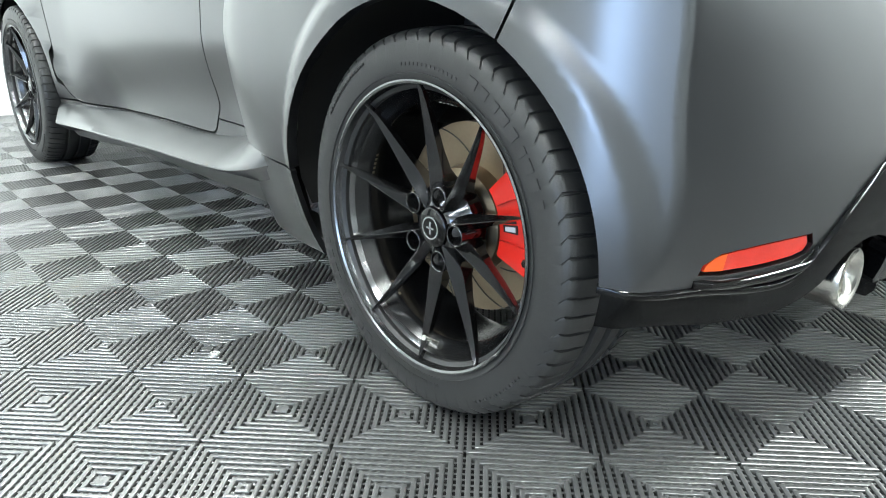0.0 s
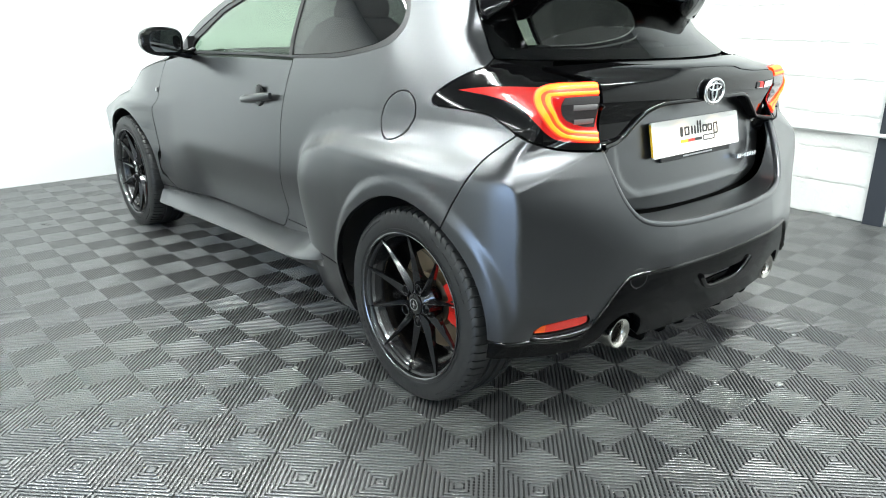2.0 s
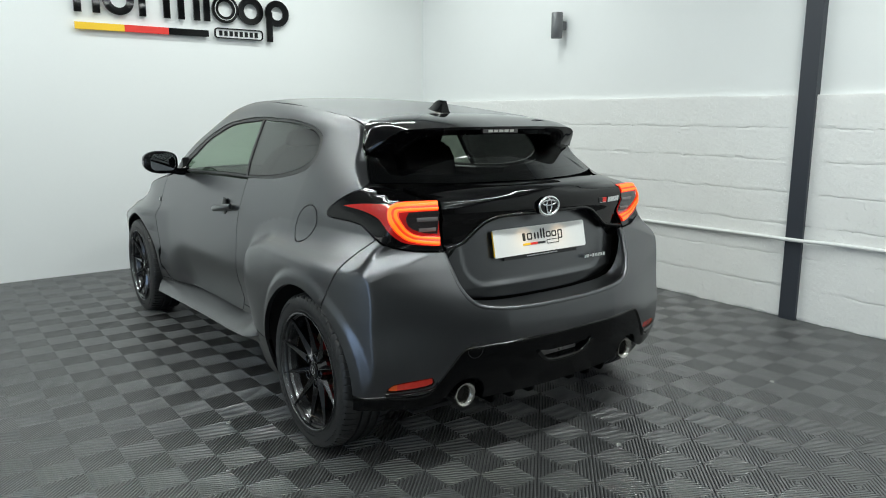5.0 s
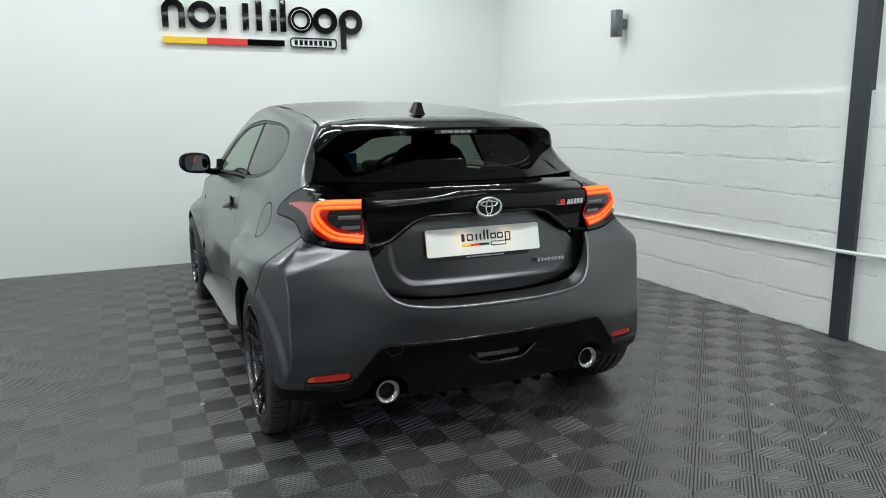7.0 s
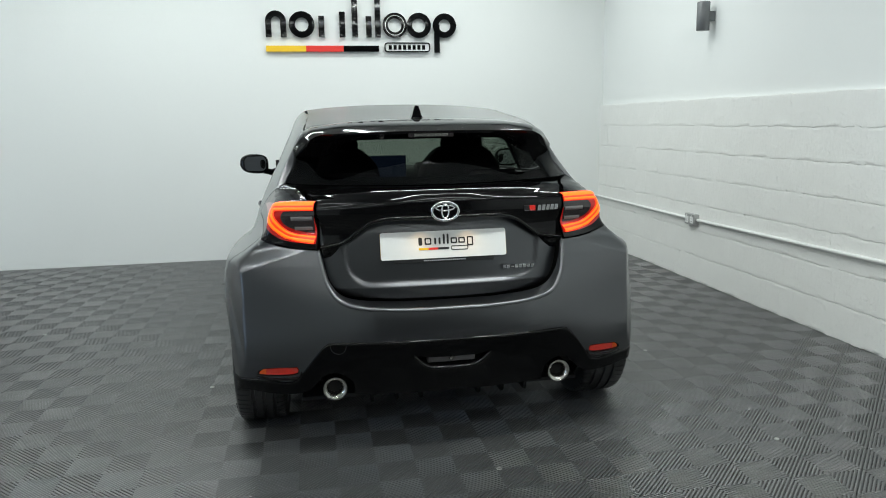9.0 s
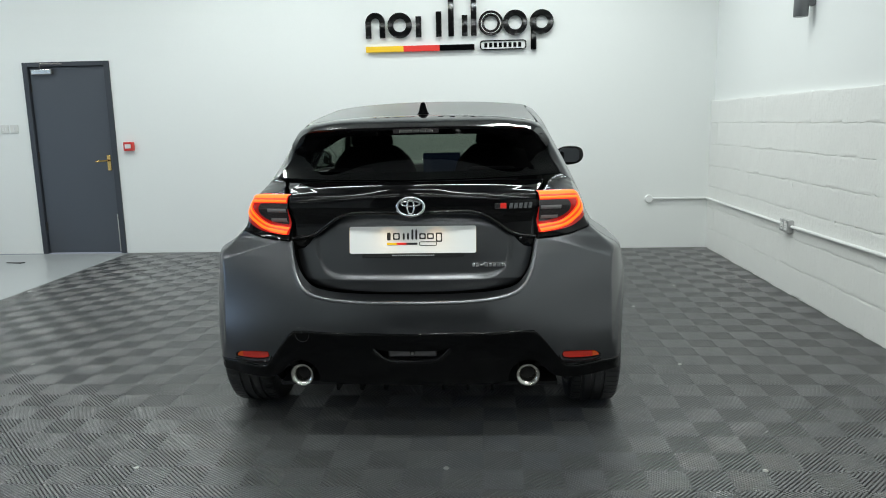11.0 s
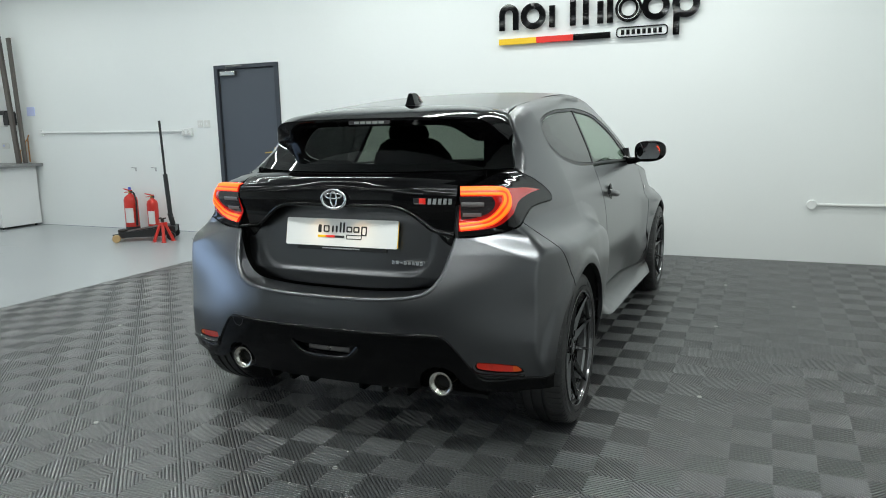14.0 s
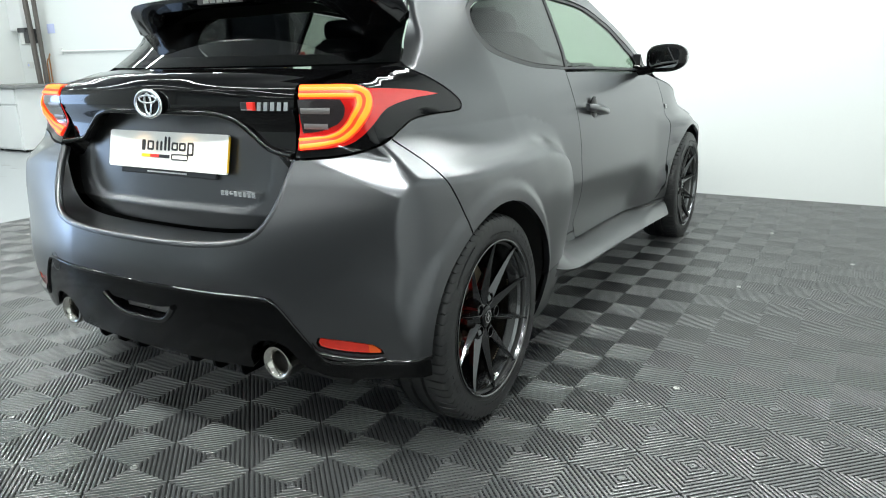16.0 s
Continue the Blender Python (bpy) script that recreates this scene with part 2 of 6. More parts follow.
def tube(path, radius, n=12, bm=None, closed=False):
    """A round bar along a path of points; radius: one, or one a point."""
    bm = bm or bmesh.new()
    pts = [Vector(p) for p in path]
    rs = radius if isinstance(radius, (list, tuple)) else [radius] * len(pts)
    rings, up = [], None
    for i, p in enumerate(pts):
        a = pts[(i - 1) % len(pts)] if (i or closed) else p
        b = pts[(i + 1) % len(pts)] if (i < len(pts) - 1 or closed) else p
        d = (b - a).normalized()
        if up is None:
            up = d.orthogonal().normalized()
        up = (up - d * up.dot(d)).normalized()
        side = d.cross(up)
        rings.append([bm.verts.new(p + (up * math.cos(2 * math.pi * k / n) + side * math.sin(2 * math.pi * k / n)) * rs[i]) for k in range(n)])
    for i in range(len(rings) - (0 if closed else 1)):
        a, b = rings[i], rings[(i + 1) % len(rings)]
        for k in range(n):
            bm.faces.new((a[k], a[(k + 1) % n], b[(k + 1) % n], b[k]))
    if not closed:
        bm.faces.new(rings[0][::-1])
        bm.faces.new(rings[-1])
    return bm


def lathe(profile, axis="x", n=48, center=(0, 0, 0), bm=None, closed=False):
    """Turns a profile of (along, radius) pairs about an axis."""
    bm = bm or bmesh.new()
    rings = []
    c = Vector(center)
    for a, r in profile:
        ring = []
        for k in range(n):
            t = 2 * math.pi * k / n
            u, v = r * math.cos(t), r * math.sin(t)
            ring.append(bm.verts.new(c + Vector({"x": (a, u, v), "y": (u, a, v), "z": (u, v, a)}[axis])))
        rings.append(ring)
    m = len(rings)
    for i in range(m if closed else m - 1):
        p, q = rings[i], rings[(i + 1) % m]
        for k in range(n):
            bm.faces.new((p[k], p[(k + 1) % n], q[(k + 1) % n], q[k]))
    if not closed:
        for ring in (rings[0], rings[-1]):
            bm.faces.new(ring)
    return bm


def prism(outline, d0, d1, plane="xz", bm=None, bevel=0.0):
    """A flat outline pushed through from d0 to d1 along the third axis."""
    bm = bm or bmesh.new()
    def at(p, d):
        return {"xz": (p[0], d, p[1]), "yz": (d, p[0], p[1]), "xy": (p[0], p[1], d)}[plane]
    a = [bm.verts.new(at(p, d0)) for p in outline]
    b = [bm.verts.new(at(p, d1)) for p in outline]
    bm.faces.new(a)
    bm.faces.new(b[::-1])
    for i in range(len(a)):
        j = (i + 1) % len(a)
        bm.faces.new((a[i], b[i], b[j], a[j]))
    if bevel:
        bmesh.ops.bevel(bm, geom=bm.edges[:], offset=bevel, segments=2, profile=0.5, affect="EDGES")
    return bm


def rounded(w, h, r, n=5, cx=0.0, cz=0.0):
    out = []
    for sx, sz, a0 in ((1, 1, 0), (-1, 1, 90), (-1, -1, 180), (1, -1, 270)):
        for k in range(n + 1):
            a = radians(a0 + 90 * k / n)
            out.append((cx + sx * (w / 2 - r) + r * math.cos(a), cz + sz * (h / 2 - r) + r * math.sin(a)))
    return out


def band(outer, inner, d0, d1, plane="xz"):
    """A closed band between two outlines with the same number of points."""
    bm = bmesh.new()
    def at(p, d):
        return {"xz": (p[0], d, p[1]), "yz": (d, p[0], p[1]), "xy": (p[0], p[1], d)}[plane]
    rings = [[bm.verts.new(at(p, d)) for p in o] for o, d in ((outer, d0), (outer, d1), (inner, d1), (inner, d0))]
    n = len(outer)
    for i in range(4):
        a, b = rings[i], rings[(i + 1) % 4]
        for k in range(n):
            bm.faces.new((a[k], a[(k + 1) % n], b[(k + 1) % n], b[k]))
    return bm


def circle(cx, cz, r, n=40, a0=0.0, a1=360.0):
    full = abs(a1 - a0) >= 360
    return [(cx + r * math.cos(radians(a0 + (a1 - a0) * k / (n if full else n - 1))), cz + r * math.sin(radians(a0 + (a1 - a0) * k / (n if full else n - 1)))) for k in range(n)]


# ---- the room ----
def wall(name, x0, x1, y0, y1, z0, z1, mat, label):
    return tagged(part(name, box(x0, x1, y0, y1, z0, z1), mat), label, "wall", "", "structure")


DOOR_X0, DOOR_X1, DOOR_Z = -4.46, -3.54, 2.0
LEDGE = 1.46
wall("wall_back_left", ROOM_X0 - 0.2, DOOR_X0, ROOM_Y1, ROOM_Y1 + 0.2, 0, ROOM_H, WALL, "smooth white painted wall")
wall("wall_back_right", DOOR_X1, ROOM_X1 + 0.25, ROOM_Y1, ROOM_Y1 + 0.2, 0, ROOM_H, WALL, "smooth white painted wall behind the car")
wall("wall_over_door", DOOR_X0, DOOR_X1, ROOM_Y1, ROOM_Y1 + 0.2, DOOR_Z, ROOM_H, WALL, "white painted wall over the door")
wall("wall_right_upper", ROOM_X1 + 0.03, ROOM_X1 + 0.25, ROOM_Y0, ROOM_Y1, LEDGE, ROOM_H, WALL, "smooth white plasterboard wall above the blockwork")
# unseen doorway, assumed as the way in for the bluish side light
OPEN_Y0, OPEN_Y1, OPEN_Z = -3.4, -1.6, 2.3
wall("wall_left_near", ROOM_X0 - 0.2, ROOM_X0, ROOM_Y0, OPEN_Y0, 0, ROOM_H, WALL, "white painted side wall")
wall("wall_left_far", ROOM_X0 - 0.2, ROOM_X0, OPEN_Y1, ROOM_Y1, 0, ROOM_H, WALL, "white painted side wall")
wall("wall_over_opening", ROOM_X0 - 0.2, ROOM_X0, OPEN_Y0, OPEN_Y1, OPEN_Z, ROOM_H, WALL, "white painted wall over the assumed doorway, out of view")
wall("wall_front_left", ROOM_X0 - 0.2, -2.4, ROOM_Y0 - 0.2, ROOM_Y0, 0, ROOM_H, WALL, "white painted front wall")
# out of view; added dark here to dim what the rear panels reflect
wall("wall_front_right", -2.4, ROOM_X1 + 0.25, ROOM_Y0 - 0.2, ROOM_Y0, 0, ROOM_H, DARKWALL, "unseen front wall, darkened so the car's rear reflects less")
tagged(part("ceiling", box(ROOM_X0 - 0.2, ROOM_X1 + 0.25, ROOM_Y0 - 0.2, ROOM_Y1 + 0.2, ROOM_H, ROOM_H + 0.15), CEIL), "grey painted ceiling", "ceiling", "", "structure")
FLOOR_EDGE = -3.52
tagged(part("floor_concrete", box(ROOM_X0, FLOOR_EDGE, ROOM_Y0, ROOM_Y1, -0.1, -0.006), GREYFLOOR), "glossy light grey painted concrete floor", "floor", "", "structure")
tagged(part("ground", box(-60, ROOM_X0 - 0.2, -40, 40, -0.2, -0.1), GREYFLOOR), "plain grey ground outside the assumed doorway, unseen", "ground", "", "structure")

# lamps in the ceiling
def ceiling_light(x, y, along, length, power):
    t = thing("ceiling_light", "slim white linear ceiling batten light, switched on", "ceiling light", (x, y, ROOM_H), "ceiling lights")
    w = 0.04
    lx, ly = (length / 2, w) if along == "x" else (w, length / 2)
    part("housing", box(-lx, lx, -ly, ly, -0.05, 0, 0.008), CONDUIT, t)
    lamp = bpy.data.lights.new("tube_light", "AREA")
    lamp.shape, lamp.size, lamp.size_y = "RECTANGLE", 2 * lx * 0.97, 2 * ly * 0.8
    lamp.energy, lamp.color = power, (0.93, 1.0, 0.975)
    ob = new("tube_light", lamp)
    ob.parent = t
    ob.location = (0, 0, -0.055)
    return t


for cy, strength in ((-5.8, .56), (-3.5, .60), (-1.3, 1.30), (1.8, .91), (3.0, .82)):
    for cx in (-7.0, -4.4, -1.8, 0.8):
        ceiling_light(cx, cy, "x", 2.3, LAMP_POWER * {-7.0: .55, -4.4: .55, -1.8: 1.0 if cy > 0 else .78, .8: 1.1 if cy > 0 else 1.6}[cx] * strength)

# bluish area lamp filling the unseen doorway, added for the bumper corner's blue reflection
day = bpy.data.lights.new("assumed_daylight", "AREA")
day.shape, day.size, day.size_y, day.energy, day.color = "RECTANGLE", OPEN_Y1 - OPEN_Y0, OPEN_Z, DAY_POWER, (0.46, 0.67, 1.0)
day_ob = new("assumed_daylight", day)
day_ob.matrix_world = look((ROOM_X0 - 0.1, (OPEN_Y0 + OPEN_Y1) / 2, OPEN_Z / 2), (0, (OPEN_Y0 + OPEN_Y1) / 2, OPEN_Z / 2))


# ---- the car: body surface ----
def knots(*kv):
    """A smooth monotone curve through pairs of numbers."""
    xs, ys = np.array(kv[0::2], float), np.array(kv[1::2], float)
    h, d = np.diff(xs), np.diff(ys) / np.diff(xs)
    m = np.zeros(len(xs))
    m[0], m[-1] = d[0], d[-1]
    for i in range(1, len(xs) - 1):
        if d[i - 1] * d[i] > 0:
            w1, w2 = 2 * h[i] + h[i - 1], h[i] + 2 * h[i - 1]
            m[i] = (w1 + w2) / (w1 / d[i - 1] + w2 / d[i])

    def f(v):
        v = np.clip(np.asarray(v, float), xs[0], xs[-1])
        i = np.clip(np.searchsorted(xs, v) - 1, 0, len(xs) - 2)
        t = (v - xs[i]) / h[i]
        return (ys[i] * (1 + 2 * t) * (1 - t) ** 2 + h[i] * m[i] * t * (1 - t) ** 2 + ys[i + 1] * t * t * (3 - 2 * t) + h[i] * m[i + 1] * t * t * (t - 1))
    return f


def step(a, b, v):
    t = np.clip((np.asarray(v, float) - a) / (b - a), 0, 1)
    return t * t * (3 - 2 * t)


SIDE_Z = knots(0.12, .745, 0.25, .785, 0.36, .802, 0.5, .808, 0.62, .811, 0.75, .807, 0.86, .792, 0.95, .765, 1.02, .738, 1.10, .704, 1.217, .650, 1.32, .600, 1.38, .572, 1.42, .55, 1.5, .49)
SIDE_Y = knots(-0.70, .62, -0.55, .715, -0.41, .806, -0.30, .862, -0.2, .890, -0.08, .901, 0.1, .902, 0.25, .898, 0.4, .890, 0.52, .884, 0.60, .878, 0.66, .867, 0.70, .850, 0.73, .829, 0.755, .814, 0.78, .81, 1.7, .81, 2.0, .815, 2.2, .835, 2.4, .863, 2.56, .872, 2.75, .864, 2.95, .83, 3.2, .79, 3.5, .65)
HIP_Z = knots(0.12, .7, 0.3, .9, 0.42, 1.0, 0.73, 1.0, 0.768, .945, 0.784, .80, 0.80, .52, 0.816, .28, 0.840, .11, 0.89, 0.0)
REAR_Z = knots(0.15, -.483, 0.28, -.518, 0.36, -.543, 0.44, -.561, 0.5, -.566, 0.55, -.562, 0.60, -.551, 0.65, -.533, 0.70, -.511, 0.76, -.481, 0.80, -.458, 0.85, -.438, 0.90, -.436, 0.97, -.450, 1.01, -.446, 1.035, -.436, 1.046, -.420, 1.054, -.393, 1.060, -.371, 1.066, -.359, 1.075, -.343, 1.15, -.215, 1.27, -.04, 1.36, .1, 1.5, .3)
TAIL_Z = knots(0.55, -.466, 0.65, -.450, 0.70, -.441, 0.78, -.427, 0.88, -.408, 0.93, -.397, 1.0, -.39)
SWEEP = knots(0.2, .165, 0.86, .165, 0.98, .17, 1.01, .20, 1.035, .46, 1.055, .60, 1.13, .575, 1.21, .43, 1.3, .27)
CORNER = knots(0.2, .6, 0.34, .38, 0.42, .16, 0.5, .05, 0.58, 0.0, 1.2, 0.0)
WRAP = knots(0.2, 0.0, 0.34, 0.01, 0.42, .10, 0.5, .19, 0.55, .19, 0.6, .175, 0.65, .132, 0.70, .078, 0.76, .01, 0.8, 0.0, 1.2, 0.0)
FRONT_Z = knots(0.15, 3.28, 0.35, 3.36, 0.5, 3.38, 0.62, 3.36, 0.72, 3.26, 0.80, 3.06, 0.87, 2.8, 0.93, 2.55, 0.98, 2.33, 1.0, 2.25, 1.1, 2.13, 1.2, 1.95, 1.3, 1.72, 1.38, 1.49, 1.43, 1.28, 1.5, 1.0)
ROOF_Y = knots(-0.6, 1.27, -0.1, 1.293, 0.13, 1.328, 0.29, 1.352, 0.6, 1.392, 0.9, 1.418, 1.15, 1.428, 1.35, 1.422, 1.7, 1.40, 3.5, 1.4)


def side_x(y, z):
    taper = 0.040 * np.clip((0.3 - y) / 0.43, 0, 3) ** 1.39 * step(0.78, 0.90, z) + 0.046 * np.clip((0.85 - y) / 0.85, 0, 1.12) ** 1.5 * step(0.90, 1.34, z)
    low = (0.62 - z) / 0.31
    flare = 0.030 * step(-0.10, -0.34, y) * np.minimum(0.5 * (low + np.sqrt(low * low + 0.06)), 1.2)
    rad = np.minimum(np.hypot(y, z - 0.325), np.hypot(y - 2.56, z - 0.325))
    lip = 0.009 * (1 - step(0.382, 0.420, rad))
    back = 1.0 * np.clip(z - 0.60, 0, 1) ** 1.5 * step(0.2, 0.5, y) * (1 - step(1.3, 1.6, y))
    crest = 0.085 * step(0.36, 0.80, y) * (1 - step(1.3, 1.6, y))
    ahead = step(1.9, 2.2, y)
    under = 0.058 * (1 - step(0.30, 0.60, z)) * step(0.42, 0.90, y) * (1 - step(1.70, 2.08, y))
    nose = 0.45 * np.clip(y - 2.3, 0, 1) ** 2 * step(0.60, 0.86, z)
    return SIDE_Z(z) - taper + flare + lip - under - nose + (SIDE_Y(y + back) - 0.81) * HIP_Z(z + 0.06 * ahead + crest)


def eased(f, r, hi=9.0):
    """The same curve with its bends softened over r, less so near hi and not at all beyond it."""
    def g(v):
        v = np.asarray(v, float)
        q = r * np.clip((hi - v) / 0.06, 0, 1)
        return sum(f(v + q * d) * w for d, w in ((-1, .12), (-.6, .2), (-.2, .18), (.2, .18), (.6, .2), (1, .12)))
    return g


REAR_Z, WRAP, CORNER, SIDE_Z = eased(REAR_Z, .085, .83), eased(WRAP, .11), eased(CORNER, .09), eased(SIDE_Z, .05)


def brow_z(x):
    """Height of the crease that runs from the lamp out to the corner of the bumper."""
    return 0.846 - 0.084 * np.clip((np.abs(x) - 0.51) / 0.28, 0, 1.2) ** 1.15


def rear_y(x, z, tail=False):
    x = np.abs(x)
    sweep = SWEEP(z) * x ** 2 + CORNER(z) * np.clip(x - 0.5, 0, 1) ** 2 + WRAP(z) * np.clip(x - 0.3, 0, 1) ** 1.3
    if tail:
        # a broad panel with a round-cornered border that stands a little prouder at its sides and foot
        half = 0.385 + 0.10 * np.clip(z - 0.68, 0, 0.3)
        dx, dz = np.clip(x - half + 0.09, 0, None), np.clip(0.772 - z, 0, None)
        rim = np.hypot(dx, dz) - 0.09
        return TAIL_Z(z) + 0.165 * x ** 2 - 0.0045 * step(-0.010, 0.014, rim) - 0.008 * step(-0.010, 0.018, rim) * (1 - step(0.24, 0.40, x)) + 0.35 * np.clip(0.672 - z, 0, 0.06)
    brow = brow_z(x)
    over = np.clip(z - brow + 0.008, 0, None)
    shelf = np.minimum(0.60 * over ** 2 / (over + 0.010), 0.035 + 0 * over)
    return REAR_Z(z) + sweep - 0.035 + np.where(x > 0.50, smin(shelf, 0.035 + 0 * shelf, 0.012) * 1.0, 0.035 * step(0.829, 0.851, z))


def roof_z(x, y):
    return ROOF_Y(y) - 0.022 * np.abs(x / 0.5) ** 2.4 * (0.5 + 0.5 * step(0.1, 0.6, y))


def front_y(x, z):
    return FRONT_Z(z) - 0.28 * np.abs(x) ** 2


def smin(a, b, k):
    h = np.clip(k - np.abs(a - b), 0, None) / k
    return np.minimum(a, b) - h * h * k / 4


def solid(x, y, z, tail=False):
    x = np.abs(x)
    a = smin(side_x(y, z) - x, y - rear_y(x, z, tail), 0.006 + 0.018 * step(0.76, 0.80, z) - 0.010 * step(0.98, 1.10, z))
    a = smin(a, front_y(x, z) - y, 0.08)
    return smin(a, roof_z(x, y) - z, 0.05)


AXIS_Y, LIFT = 0.6, 1.1


def to_uv(p):
    """The chart of the body's skin: the turn about an upright axis, and the height."""
    x, y, z = p
    r = math.hypot(x, y - AXIS_Y)
    return math.atan2(x, AXIS_Y - y) * 0.85, z if z <= LIFT else LIFT + math.atan2(z - LIFT, r) / 2


def on_skin(uv, tail=False, top=False):
    """Places and outward normals of the skin at points of the chart (or, for top, at x and y)."""
    uv = np.asarray(uv, float)
    if top:
        o = np.stack([uv[:, 0], uv[:, 1], np.full(len(uv), 0.9)], 1)
        d = np.tile([0.0, 0.0, 1.0], (len(uv), 1))
        hi = np.full(len(uv), 0.8)
    else:
        th, v = uv[:, 0] / 0.85, uv[:, 1]
        el = np.where(v > LIFT, (v - LIFT) * 2, 0)
        o = np.stack([0 * th, np.full(len(uv), AXIS_Y), np.minimum(v, LIFT)], 1)
        d = np.stack([np.sin(th) * np.cos(el), -np.cos(th) * np.cos(el), np.sin(el)], 1)
        hi = np.full(len(uv), 4.5)
    lo = np.full(len(uv), 0.02)
    for _ in range(34):
        mid = (lo + hi) / 2
        q = o + d * mid[:, None]
        inside = solid(q[:, 0], q[:, 1], q[:, 2], tail) > 0
        lo, hi = np.where(inside, mid, lo), np.where(inside, hi, mid)
    p = o + d * lo[:, None]
    e = 0.002
    n = np.stack([solid(p[:, 0] - e * (k == 0), p[:, 1] - e * (k == 1), p[:, 2] - e * (k == 2), tail) - solid(p[:, 0] + e * (k == 0), p[:, 1] + e * (k == 1), p[:, 2] + e * (k == 2), tail) for k in range(3)], 1)
    n /= np.linalg.norm(n, axis=1)[:, None] + 1e-9
    return p, n


def S(y, z):
    return to_uv((float(side_x(y, z)), y, z))


def R(x, z, tail=False):
    return to_uv((x, float(rear_y(x, z, tail)), z))


def P(x, y, z):
    return to_uv((x, y, z))


def run(*pts):
    """A smooth line through chart points."""
    if len(pts) < 3:
        return list(pts)
    q = [np.array(p) for p in pts]
    q = [2 * q[0] - q[1]] + q + [2 * q[-1] - q[-2]]
    out = []
    for i in range(1, len(q) - 2):
        for k in range(6):
            t = k / 6
            out.append(tuple(0.5 * (2 * q[i] + (q[i + 1] - q[i - 1]) * t + (2 * q[i - 1] - 5 * q[i] + 4 * q[i + 1] - q[i + 2]) * t * t + (3 * q[i] - q[i - 1] - 3 * q[i + 1] + q[i + 2]) * t ** 3)))
    out.append(tuple(q[-2]))
    return out


def outline(*runs):
    out = []
    for r in runs:
        for p in r:
            if not out or math.dist(p, out[-1]) > 1e-4:
                out.append(tuple(p))
    if math.dist(out[0], out[-1]) < 1e-4:
        out.pop()
    return out


def mirrored(pts):
    return [(-u, v) for u, v in pts]


def resample(pts, h):
    out = []
    for i, p in enumerate(pts):
        q = pts[(i + 1) % len(pts)]
        n = max(1, int(round(math.dist(p, q) / h)))
        out += [(p[0] + (q[0] - p[0]) * k / n, p[1] + (q[1] - p[1]) * k / n) for k in range(n)]
    return out


def shrink(pts, g):
    """The outline drawn in by g."""
    area = sum(p[0] * q[1] - q[0] * p[1] for p, q in zip(pts, pts[1:] + pts[:1]))
    s = 1 if area > 0 else -1
    out = []
    for i in range(len(pts)):
        a, b, c = np.array(pts[i - 1]), np.array(pts[i]), np.array(pts[(i + 1) % len(pts)])
        e, f = b - a, c - b
        e, f = e / (np.linalg.norm(e) + 1e-9), f / (np.linalg.norm(f) + 1e-9)
        n = np.array((-e[1] - f[1], e[0] + f[0])) * s
        k = n @ n / 2
        turned = abs(b[0]) / 0.85
        w = max(0.12, math.sin(turned) ** 2) if turned > math.pi / 2 else 1.0
        n = n / max(k, 0.35) * g * np.array((w, 1.0))
        out.append(tuple(b + n) if k > 0.01 else tuple(b))
    return out


def inside(poly, pts):
    poly, pts = np.asarray(poly), np.asarray(pts)
    odd = np.zeros(len(pts), bool)
    x, y = pts[:, 0], pts[:, 1]
    for (x0, y0), (x1, y1) in zip(poly, np.roll(poly, -1, 0)):
        if y0 != y1:
            odd ^= ((y0 > y) != (y1 > y)) & (x < (x1 - x0) * (y - y0) / (y1 - y0) + x0)
    return odd


from mathutils.geometry import delaunay_2d_cdt


